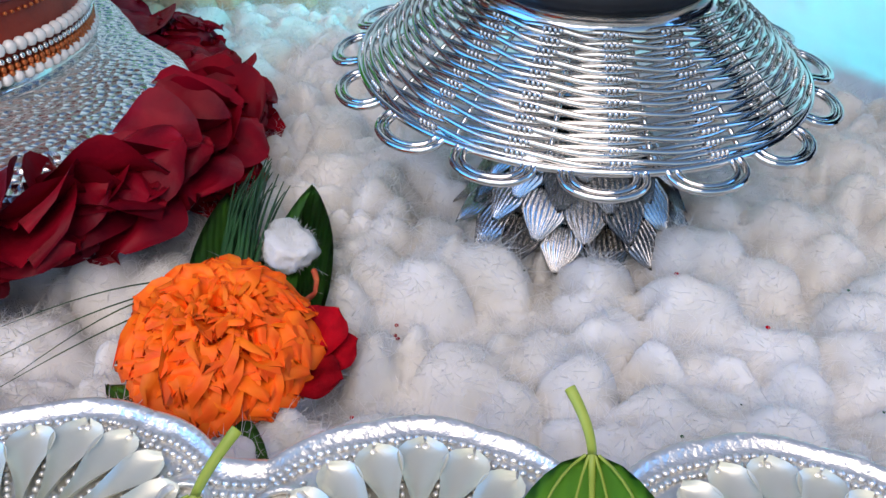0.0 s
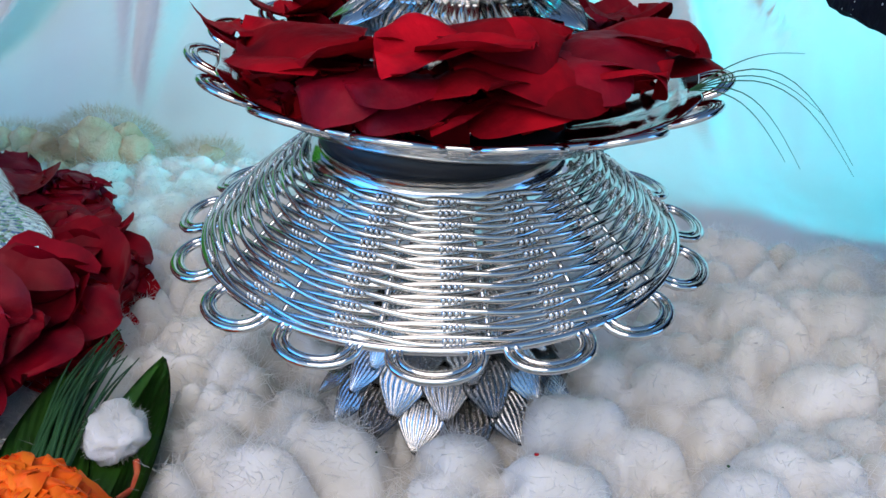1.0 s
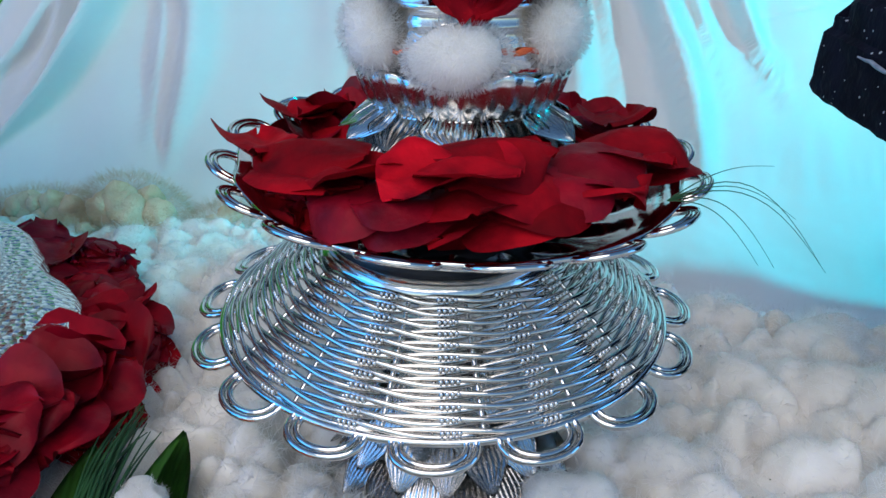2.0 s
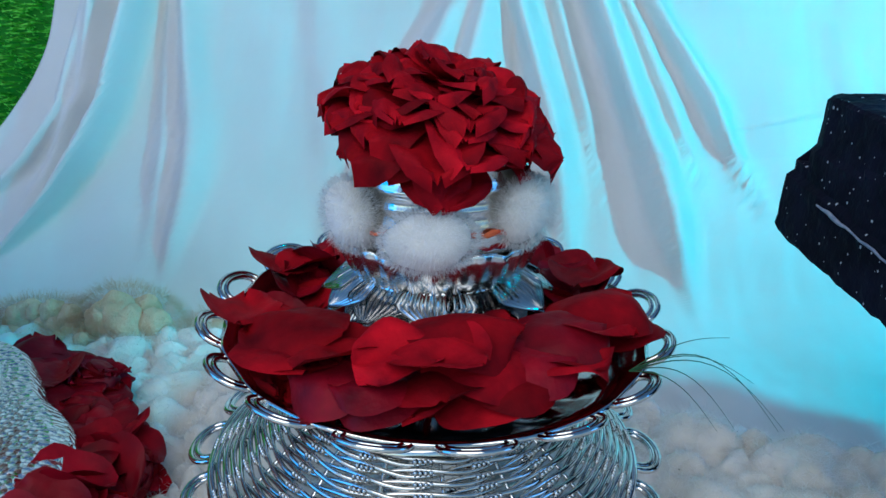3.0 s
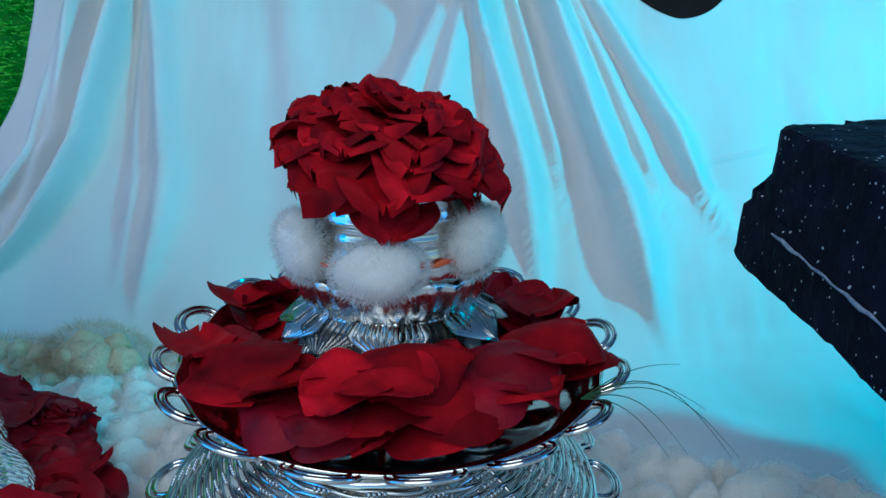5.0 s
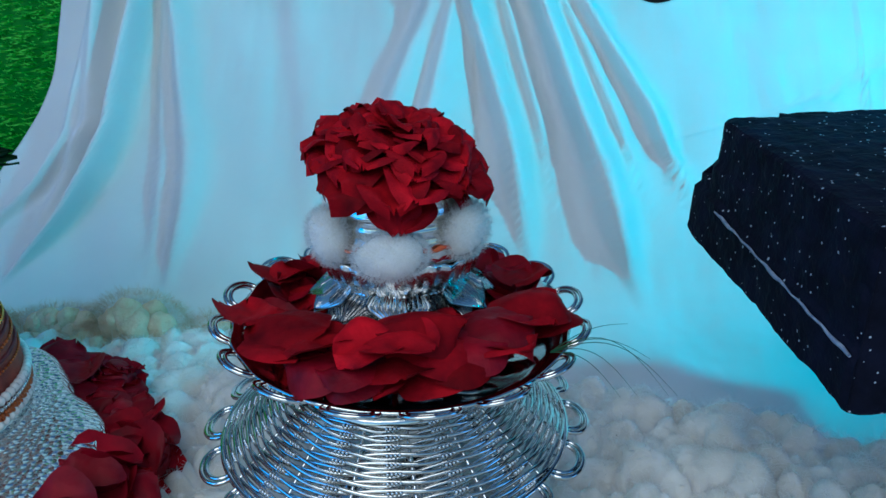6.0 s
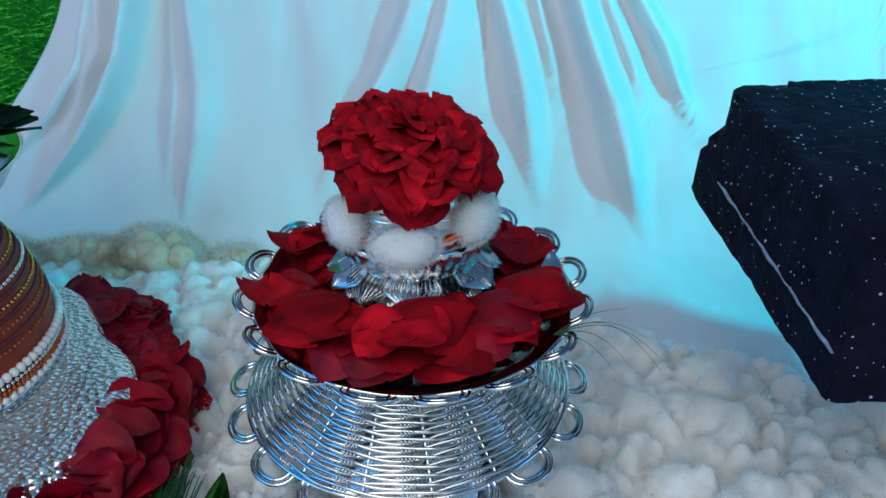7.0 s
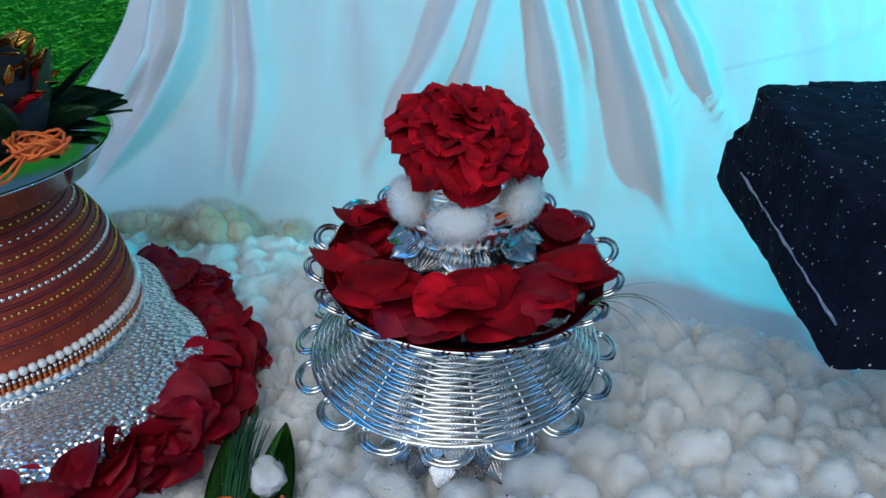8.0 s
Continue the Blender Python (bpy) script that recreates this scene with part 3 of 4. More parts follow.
def garland():
    top = thing("cotton_garland", "white cotton tuft garland on red-stained thread round the cup", "garland", m=pose(0.004, -0.008, 0.1735))
    tufts = ((-92, 0.0165, 0.0110, -0.002), (-141, 0.0120, 0.0130, 0.003), (-34, 0.0135, 0.0125, 0.004), (55, 0.014, 0.011, 0.004), (125, 0.014, 0.011, 0.004))
    for i, (a, w, h, dz) in enumerate(tufts):
        m = pose(0, 0, dz, 0, 0, a + 90) @ pose(0, -0.0370, 0, 8, rng.uniform(-10, 10), 0)
        t = part("tuft", tuft_bm(w * 0.9, 0.0075, h * 0.9, i * 3.3, 1.2), COTTON, top, "soft white cotton tuft", m=m)
        tagged(part("fuzz", fuzz_bm(w, 0.0085, h, 5200, 0.0026, i), FIBRE, t), kind="stuff")
    for i in range(5):
        a0, a1 = radians(tufts[i][0]), radians(tufts[i][0] - 72)
        if i == 1:
            a0, a1 = radians(-92), radians(-18)
        pts = [(0.0372 * math.cos(a0 + (a1 - a0) * t / 12), 0.0372 * math.sin(a0 + (a1 - a0) * t / 12), -0.001 + 0.0008 * math.sin(t * 2.1)) for t in range(13)]
        bm = bmesh.new()
        tube(bm, pts, 0.0011, 6, taper=lambda v: 0.6 + 1.4 * (2 * v - 1) ** 2)
        part("thread", bm, THREAD, top, "thread stained red with turmeric and vermilion")


garland()


def wad_bm(a, b, c, seed):
    """A loose wad: overlapping soft lumps of uneven size."""
    bm, r = bmesh.new(), random.Random(seed)
    for _ in range(26):
        d = Vector((r.gauss(0, 1), r.gauss(0, 1), r.gauss(0, 1))).normalized() * r.uniform(0.35, 0.95)
        size = r.uniform(0.30, 0.60) * c
        made = bmesh.ops.create_icosphere(bm, subdivisions=3, radius=1)["verts"]
        for v in made:
            k = 1 + 0.22 * noise.noise(v.co * 1.7 + d * 9) + 0.08 * noise.noise(v.co * 5 + d * 5)
            v.co = Vector((d.x * (a - size), d.y * (b - size * 0.6), d.z * (c - size))) + v.co * k * size
    return bm


# cream wads where the cloth meets the floor
for i, (x, y, z, a, c) in enumerate(((-0.312, 0.252, 0.008, 0.052, 0.020), (-0.236, 0.250, 0.014, 0.040, 0.026), (-0.178, 0.258, 0.002, 0.030, 0.014), (-0.372, 0.247, 0.010, 0.034, 0.020), (-0.270, 0.240, 0.002, 0.030, 0.014))):
    ob = part("cotton_wad", wad_bm(a, 0.024, c, 60 + i), CREAM_COTTON, m=pose(x, y, z, 0, (-6, 8, -12, 5, 0)[i], 0))
    tagged(ob, "cream-tinged wad of cotton at the foot of the cloth", "cotton wad", "cream cotton wads", kind="stuff")
    tagged(part("fuzz", fuzz_bm(a, 0.024, c, 5000, 0.008, 40 + i), CREAM_COTTON, ob), kind="stuff")
PETALS = [mesh_of("rose_petal", petal_bm(0.042, 0.042, 0.38, 0.30, 0.13, 0.0, s, 12), ROSE) for s in range(4)]
PETALS += [mesh_of("rose_petal", petal_bm(0.046, 0.036, 0.30, 0.20, 0.15, 0.0, s, 12), ROSE) for s in range(4, 7)]
RUFFLED = [mesh_of("petal", petal_bm(0.042, 0.046, 0.32, 0.42, 0.12, 0.0, s, 13), ROSE) for s in range(20, 27)]
DOMED = [mesh_of("rose_petal", petal_bm(0.046, 0.044, -0.34, 0.10, 0.09, 0.0, s, 13), (ROSE, ROSE_DARK)[s % 3 == 0]) for s in range(50, 56)]
DARK_DOMED = [mesh_of("rose_petal", petal_bm(0.046, 0.044, -0.40, 0.12, 0.10, 0.0, s, 12), ROSE_DARK) for s in range(60, 65)]
DARK_PETALS = [mesh_of("rose_petal", petal_bm(0.042, 0.040, 0.75, 0.35, 0.10, 0.0, s), ROSE_DARK) for s in range(10, 15)]


def bloom(name, label, m, size, flat, rings, seed, mats, cat="rose"):
    """A full rose: rings of petals from the outside in, each ring steeper and smaller."""
    r = random.Random(seed)
    top = thing(name, label, cat, m=m)
    core = tuft_bm(size * 0.55, size * 0.55, size * 0.55 * flat, seed)
    part("heart", core, mats[0].materials[0], top, m=pose(0, 0, size * 0.35 * flat))
    for k, (count, rad, z, tilt, scale) in enumerate(rings):
        for i in range(count):
            a = 360 / count * (i + 0.37 * k) + r.uniform(-9, 9)
            mm = pose(0, 0, 0, 0, 0, a) @ pose(0, rad * size, z * size * flat, tilt + r.uniform(-12, 12), r.uniform(-16, 16), r.uniform(-14, 14)) @ Matrix.Scale(scale * size / 0.043 * r.uniform(0.85, 1.12), 4)
            part("petal", r.choice(mats), mats[0].materials[0], top, m=mm)
    return top


# the rose lies on the cup, dipping towards the front
RINGS = [(9, 0.34, 0.16, -8, 0.56), (10, 0.40, 0.30, 4, 0.58), (11, 0.42, 0.44, 6, 0.58), (11, 0.38, 0.54, 10, 0.56), (10, 0.31, 0.64, 13, 0.53), (10, 0.24, 0.72, 17, 0.48), (9, 0.16, 0.79, 23, 0.43), (7, 0.10, 0.83, 30, 0.37), (5, 0.04, 0.85, 42, 0.32)]
bloom("rose_bloom", "full crimson rose bloom resting on the silver cup", pose(0.0030, -0.0165, 0.1970, 8, 12, 0), 0.0430, 0.68, RINGS, 4, RUFFLED)
tagged(part("rose_petal", RUFFLED[2], ROSE, m=pose(0.004, -0.034, 0.1965, -28, 4, 184) @ Matrix.Scale(0.50, 4)), "crimson petal hanging over the cup's rim", "petal")

# petals heaped in the dish: place, size, heading, pitch, roll
LAID = [
    (-0.043, -0.053, 0.1300, 0.80, 70, 2, -6, 6), (-0.012, -0.064, 0.1275, 0.78, 100, 4, 6, 1), (0.022, -0.063, 0.1280, 0.80, 60, 0, -6, 2), (0.049, -0.050, 0.1300, 0.80, -60, 2, 8, 7),
    (-0.066, -0.018, 0.1310, 0.80, 20, 4, 12, 8), (0.070, -0.018, 0.1290, 0.80, -30, 4, -10, 5),
    (-0.044, -0.045, 0.1412, 0.86, 70, -3, -6, 0),
    (-0.029, -0.060, 0.1348, 0.86, 100, 4, 8, 6),
    (-0.025, -0.061, 0.1315, 0.86, 80, -2, -3, 1),
    (-0.064, 0.029, 0.1355, 0.75, 20, 8, 8, 8),
    (-0.051, 0.027, 0.1375, 0.66, -40, 12, -6, 9),
    (-0.067, -0.028, 0.1385, 0.71, 10, 7, 12, 7),
    (0.005, -0.067, 0.1338, 0.86, 10, -4, -4, 2),
    (0.019, -0.061, 0.1371, 0.86, -60, 0, 6, 3),
    (0.035, -0.055, 0.1353, 0.86, -75, 2, 6, 4),
    (0.029, -0.061, 0.1315, 0.86, -95, 1, 4, 5),
    (0.015, -0.056, 0.1450, 0.86, -80, 2, 3, 0),
    (0.005, -0.070, 0.1403, 0.80, 60, 3, -4, 6),
    (0.047, -0.042, 0.1389, 0.86, -70, 3, 6, 1),
    (0.063, -0.024, 0.1414, 0.86, -50, 6, 3, 2),
    (0.063, 0.012, 0.1385, 0.71, -20, 8, -3, 7),
    (0.062, -0.037, 0.1361, 0.71, -110, 8, -6, 8),
    (-0.012, -0.070, 0.1325, 0.75, 95, 2, 8, 4),
    (-0.046, -0.054, 0.1357, 0.75, 40, 3, 11, 5),
    (0.052, -0.051, 0.1323, 0.66, -80, 3, 8, 9),
    (-0.008, -0.072, 0.1402, 0.71, 120, 7, -11, 7),
]
for x, y, z, s, head, pitch, roll, kind in LAID:
    p = part("rose_petal", (DOMED + PETALS)[kind], ROSE, m=pose(x, y, z, pitch, roll, head) @ Matrix.Scale(s, 4) @ Matrix.Translation((0, -0.024, 0.004)))
    tagged(p, "loose crimson rose petal heaped in the silver dish", "petal", "petals in the dish")
for i in range(78):
    a, d = (rng.uniform(0, 360), rng.uniform(190, 350), rng.uniform(-35, 30))[i % 3], rng.uniform(0.030, 0.062)
    back = math.sin(radians(a)) > 0.0
    x, y = d * math.cos(radians(a)), d * math.sin(radians(a))
    m = pose(x, y, 0.1185 + 0.32 * max(0, d - 0.04) + 0.006 * rng.random() + 0.09 * y, rng.uniform(-8, 18), rng.uniform(-18, 18), rng.uniform(0, 360)) @ Matrix.Scale(rng.uniform(0.6, 0.85), 4) @ Matrix.Translation((0, -0.021, 0))
    p = part("rose_petal", rng.choice(DARK_PETALS if back else PETALS + DARK_PETALS[:2]), ROSE, m=m)
    tagged(p, "dark crimson rose petal in the back of the dish" if back else "loose crimson rose petal heaped in the silver dish", "petal", "petals in the dish")
for i in range(26):
    a = rng.uniform(205, 335) if i < 16 else rng.uniform(150, 212)
    d = rng.uniform(0.034, 0.046) if i < 16 else rng.uniform(0.045, 0.062)
    x, y = d * math.cos(radians(a)), d * math.sin(radians(a)) - 0.004
    m = pose(x, y, 0.121 + rng.uniform(0, 0.006) + 0.09 * y, rng.uniform(-4, 22), rng.uniform(-18, 18), rng.uniform(0, 360)) @ Matrix.Scale(rng.uniform(0.55, 0.8), 4) @ Matrix.Translation((0, -0.021, 0))
    tagged(part("rose_petal", rng.choice(PETALS + DARK_PETALS[:2]), ROSE, m=m), "loose crimson rose petal heaped in the silver dish", "petal", "petals in the dish")
for i in range(16):
    a = 12 + 156 * (i + rng.random()) / 16
    x, y = 0.060 * math.cos(radians(a)), 0.060 * math.sin(radians(a))
    m = pose(x, y, 0.130 + rng.uniform(0, 0.006), rng.uniform(10, 50), rng.uniform(-20, 20), rng.uniform(-60, 60)) @ Matrix.Scale(rng.uniform(0.55, 0.75), 4) @ Matrix.Translation((0, -0.021, 0))
    tagged(part("rose_petal", rng.choice(DARK_PETALS), ROSE_DARK, m=m), "dark crimson rose petal in the back of the dish", "petal", "petals in the dish")


def sprig(name, label, foot, tips, width, mat, cat):
    top = thing(name, label, cat, m=pose(*foot))
    for i, (x, y, z, sag) in enumerate(tips):
        bm = bmesh.new()
        pts = [(x * t / 12 + 0.5 * width * (i % 7 - 3) * (1 if len(tips) > 10 else 0) * 4, y * t / 12, z * t / 12 + sag * math.sin(math.pi * t / 12)) for t in range(13)]
        tube(bm, pts, width, 5, taper=lambda v: 1.05 - 0.8 * v)
        part("blade", bm, mat, top)
    return top


sprig("grass_sprig", "thin dark grass wisps hanging over the dish rim", (0.070, -0.050, 0.128),
      [(0.040, 0.008, -0.026, 0.010), (0.060, 0.014, -0.030, 0.014), (0.034, 0.006, 0.010, 0.004), (0.046, 0.012, -0.010, 0.008), (0.030, -0.004, -0.020, 0.007), (0.052, 0.0, -0.022, 0.016)], 0.00024, GRASS, "grass")

# ---- the decorated pot on its hammered platter ----
PX, PY = -0.336, 0.043


def dome(v):
    """Radius and height of the pot's covered shoulder: 0 at the beaded hem, 1 at the neck."""
    a = v * 1.12
    return 0.104 * math.cos(a) ** 0.8, 0.052 + 0.100 * math.sin(a) / math.sin(1.12)


def platter_reach(a):
    """How far the platter's lobed edge lies from the pot's axis, by heading in degrees."""
    return float(np.interp(a, (-180, -90, -52, -35, -23, -13, 1, 22, 40, 70, 180), (0.17, 0.185, 0.189, 0.187, 0.184, 0.170, 0.157, 0.132, 0.126, 0.135, 0.17)))


def platter():
    bm = bmesh.new()
    edge = lambda a, v: ((platter_reach(math.degrees(a)) - 0.160 + 0.002 * math.cos(8 * a)) * v ** 2, 0.0015 * math.cos(8 * a) * v)
    prof = [(0.085, 0.030), (0.100, 0.040), (0.108, 0.0465), (0.112, 0.0480), (0.116, 0.0465), (0.130, 0.0475), (0.145, 0.047), (0.157, 0.042), (0.160, 0.036), (0.158, 0.030), (0.13, 0.012), (0.085, 0.002)]
    rows = []
    n = 160
    for k, (r, z) in enumerate(prof):
        v = min(1, k / 7)
        row = []
        for j in range(n):
            a = 2 * math.pi * j / n - math.pi
            dr, dz = edge(a, v)
            row.append(((r + dr) * math.cos(a), (r + dr) * math.sin(a), z + dz))
        rows.append(row)
    grid(bm, rows, close_u=True)
    ob = part("platter", bm, HAMMERED, m=pose(PX, PY, -0.004))
    tagged(ob, "hammered silver platter with a flared lobed edge", "platter")


platter()


def pot():
    top = thing("decorated_pot", "rust fabric-covered pot wound with beads, cords and pearls", "pot", m=pose(PX, PY, -0.004))
    bm = bmesh.new()
    prof = [(0.080, 0.036), (0.100, 0.040), (0.104, 0.046)] + [dome(k / 16) for k in range(17)]
    lathe(bm, prof, 96)
    part("body", bm, TERRA, top)
    bm = bmesh.new()
    lathe(bm, [(0.090, 0.034), (0.103, 0.036), (0.107, 0.043), (0.1065, 0.050), (0.103, 0.053)], 96)
    part("hem_band", bm, SILVER, top, "silver band under the pearls")

    def ring(v, count, r, mat, name, label, off=0.0008):
        bm = bmesh.new()
        R, z = dome(v)
        for i in range(count):
            a = 2 * math.pi * i / count
            if -2.5 < (a if a < math.pi else a - 2 * math.pi) < 1.9:
                ball(bm, ((R + off) * math.cos(a), (R + off) * math.sin(a), z), r, 1, 8)
        tagged(part(name, bm, mat, top, label), kind="stuff")

    ring(0.10, 118, 0.0030, PEARL, "pearl_string", "string of cream pearls", 0.002)
    ring(0.00, 118, 0.0026, PEARL, "pearl_string", "string of cream pearls", 0.0022)
    for v, mat in ((0.035, COPPER), (0.06, SEQUIN), (0.015, COPPER)):
        ring(v, 190, 0.0015, mat, "bead_string", "fine bead string", 0.002)
    for k, v in enumerate((0.20, 0.29, 0.38, 0.47, 0.56, 0.65, 0.74, 0.83)):
        ring(v, (170, 150, 150, 130, 120, 110, 90, 80)[k], (0.0009, 0.0011, 0.0013, 0.0017, 0.0012, 0.0014, 0.0011, 0.0012)[k], (COPPER, COPPER, GOLD, SEQUIN, GOLD, GOLD, SEQUIN, GOLD)[k], "bead_string", "fine bead string")
        R, z = dome(v + 0.042)
        bm = bmesh.new()
        tube(bm, [((R + 0.0004) * math.cos(2 * math.pi * j / 90), (R + 0.0004) * math.sin(2 * math.pi * j / 90), z) for j in range(90)], 0.0013, 6, True)
        part("cord", bm, CORD, top, "maroon cord")


pot()


def top_bowl():
    top = thing("steel_bowl", "shallow polished steel bowl set on the pot's mouth", "bowl", m=pose(PX + 0.006, PY - 0.008, 0.148) @ Matrix.Diagonal((1.06, 1.06, 1.05, 1)))
    bm = bmesh.new()
    lathe(bm, [(0.002, 0.0), (0.055, 0.0), (0.080, 0.003), (0.092, 0.012), (0.101, 0.026), (0.1035, 0.0275), (0.100, 0.0275), (0.090, 0.014), (0.078, 0.006), (0.002, 0.004)], 96)
    part("bowl", bm, SILVER, top)


top_bowl()
LEAF_ME = [mesh_of("leaf", blade_bm(0.085, 0.036, 0.3, 0.06, 0, seed=s), LEAF) for s in range(3)]
DARK_LEAF_ME = [mesh_of("leaf", blade_bm(0.085, 0.036, 0.3, 0.06, 0, seed=s), DARK_LEAF) for s in range(3)]
for i, (x, y, z, head, pitch, s) in enumerate(((-0.300, -0.010, 0.176, -75, 4, 0.85), (-0.295, 0.015, 0.178, -60, 6, 0.85), (-0.300, -0.045, 0.175, -110, 2, 0.8), (-0.310, -0.040, 0.176, -140, 4, 0.75), (-0.290, 0.035, 0.178, -50, 10, 0.7), (-0.315, 0.0, 0.180, -95, 8, 0.8))):
    ob = part("mango_leaf", DARK_LEAF_ME[i % 3], LEAF, m=pose(x + 0.012, y, z + 0.010, pitch, (-14, 20, 5, 25, -8, 12)[i], head) @ Matrix.Scale(s, 4))
    tagged(ob, "dark green leaf lying in the steel bowl", "leaf", "leaves in the steel bowl")


lr = random.Random(17)
for i in range(22):
    a = -150 + 9 * i + lr.uniform(-6, 6)
    m = pose(PX + 0.006 + 0.044 * math.cos(radians(a)), PY - 0.008 + 0.044 * math.sin(radians(a)), 0.1775 + 0.0005 * i, lr.uniform(-1, 3), lr.uniform(-20, 20), a - 90)
    tagged(part("mango_leaf", DARK_LEAF_ME[i % 3], LEAF, m=m @ Matrix.Diagonal((1.15, lr.uniform(0.80, 0.95), 0.8, 1))), "dark green leaf lying in the steel bowl", "leaf", "leaves in the steel bowl")


def thread_knot():
    r = random.Random(9)
    top = thing("orange_thread", "loose orange thread coil lying on the leaves", "thread", m=pose(-0.224, -0.020, 0.198) @ Matrix.Scale(1.15, 4))
    for k in range(9):
        bm, ph = bmesh.new(), r.uniform(0, 6)
        a, b = r.uniform(0.010, 0.017), r.uniform(0.006, 0.011)
        tube(bm, [(a * math.cos(ph + t * 0.35) + 0.002 * math.sin(t), b * math.sin(ph + t * 0.35), 0.003 * math.sin(t * 0.9 + k) + 0.0006 * k) for t in range(17)], 0.0008, 5)
        part("strand", bm, ORANGE, top)
    for dx, dy in ((-0.030, -0.034), (-0.004, -0.040), (-0.012, -0.038)):
        bm = bmesh.new()
        tube(bm, [(dx * t / 8, dy * t / 8, 0.002 * math.sin(t) - 0.0006 * t) for t in range(9)], 0.0008, 5)
        part("strand", bm, ORANGE, top)


thread_knot()


def crown():
    """A ring of gilt scales round a cloth-wound nut."""
    top = thing("gilt_crown", "dark gilt trimmed wreath on the pot's leaves", "crown", m=pose(-0.290, 0.012, 0.192) @ Matrix.Scale(1.25, 4))
    bm = bmesh.new()
    lathe(bm, [(0.002, -0.004), (0.036, -0.004), (0.042, 0.012), (0.038, 0.032), (0.026, 0.044), (0.002, 0.048)], 48)
    part("body", bm, DARK, top, "dark cloth body")
    s = mesh_of("scale", scale_bm(0.014, 0.009, 3, 0.001), GOLD)
    for k, (r, z, n) in enumerate(((0.040, 0.022, 24), (0.039, 0.029, 24), (0.037, 0.034, 22), (0.033, 0.039, 20), (0.028, 0.043, 17), (0.021, 0.047, 13))):
        for i in range(n):
            part("scale", s, GOLD, top, m=pose(0, 0, 0, 0, 0, 360 / n * i) @ pose(0, r, z, 35 + rng.uniform(-40, 40), rng.uniform(-40, 40), rng.uniform(-30, 30)) @ Matrix.Scale(0.7, 4))
    for i in range(9):
        part("leaf", DARK_LEAF_ME[i % 3], DARK_LEAF, top, m=pose(0, 0, 0, 0, 0, 40 * i + rng.uniform(-12, 12)) @ pose(0, 0.036, 0.0, 50 + rng.uniform(-25, 20), rng.uniform(-30, 30), rng.uniform(-40, 40)) @ Matrix.Scale(0.5, 4))
    for i in range(14):
        part("bud", PETALS[i % 4], ROSE, top, m=pose(0, 0, 0, 0, 0, 360 / 14 * i) @ pose(0, 0.034, 0.010, 60 + rng.uniform(-20, 20), 0, rng.uniform(-30, 30)) @ Matrix.Scale(0.5, 4))


crown()

# petals banked round the platter
bank = random.Random(21)
for i in range(96):
    a = bank.uniform(-66, 62) if i % 3 else bank.uniform(-50, 40)
    inner = platter_reach(a) + 0.004
    outer = float(np.interp(a, (-60, -43, -17, -5, 12, 28, 60), (0.200, 0.205, 0.200, 0.190, 0.188, 0.172, 0.172))) - 0.014
    rad = inner + (outer - inner) * bank.random()
    x, y = PX + rad * math.cos(radians(a)), PY + rad * math.sin(radians(a))
    z = 0.004 + 0.034 * (1 - (rad - inner) / max(0.01, outer - inner + 0.012)) * bank.uniform(0.5, 1.0)
    big = bank.uniform(0.65, 1.05)
    m = pose(x, y, max(z, cotton_z(x, y) + 0.003), bank.uniform(-5, 30), bank.uniform(-25, 25), a + bank.uniform(-150, 150)) @ Matrix.Scale(big, 4) @ Matrix.Translation((0, -0.018, 0))
    ob = part("rose_petal", bank.choice(DARK_PETALS + DARK_DOMED + DARK_DOMED + DOMED[1:2]), ROSE, m=m)
    tagged(ob, "crimson rose petal banked against the silver platter", "petal", "petals round the platter")
HEAD = [(7, 0.25, 0.05, 30, 0.85), (7, 0.16, 0.2, 48, 0.75), (5, 0.08, 0.3, 62, 0.6)]
bloom("rosebud", "crimson rosebud on the cotton beside the platter", pose(-0.166, 0.055, 0.006, 10, 40, 0), 0.028, 0.9, HEAD, 31, DARK_PETALS[:3] + PETALS[:2])
bloom("rosebud", "dark purple-red rosebud behind the platter", pose(-0.215, 0.140, 0.012, -10, 15, 0), 0.026, 0.9, HEAD, 32, DARK_PETALS)
bloom("rosebud", "crimson rosebud beside the grass sprig", pose(-0.165, 0.002, 0.006, 30, 40, 0), 0.030, 0.9, HEAD, 33, PETALS)

# ---- marigold with its leaves ----
for x, y, z, head, pitch, s, roll in ((-0.112, -0.140, 0.004, 16, 2, 1.40, 10), (-0.100, -0.135, 0.004, 4, 2, 1.42, -12), (-0.095, -0.165, 0.001, 62, 1, 0.75, 0)):
    ob = part("leaf", LEAF_ME[1], LEAF, m=pose(x, y, z, pitch, roll, head) @ Matrix.Diagonal((0.85, s, 0.7, 1)))
    tagged(ob, "glossy green leaf tucked under the marigold", "leaf", "leaves under the marigold")


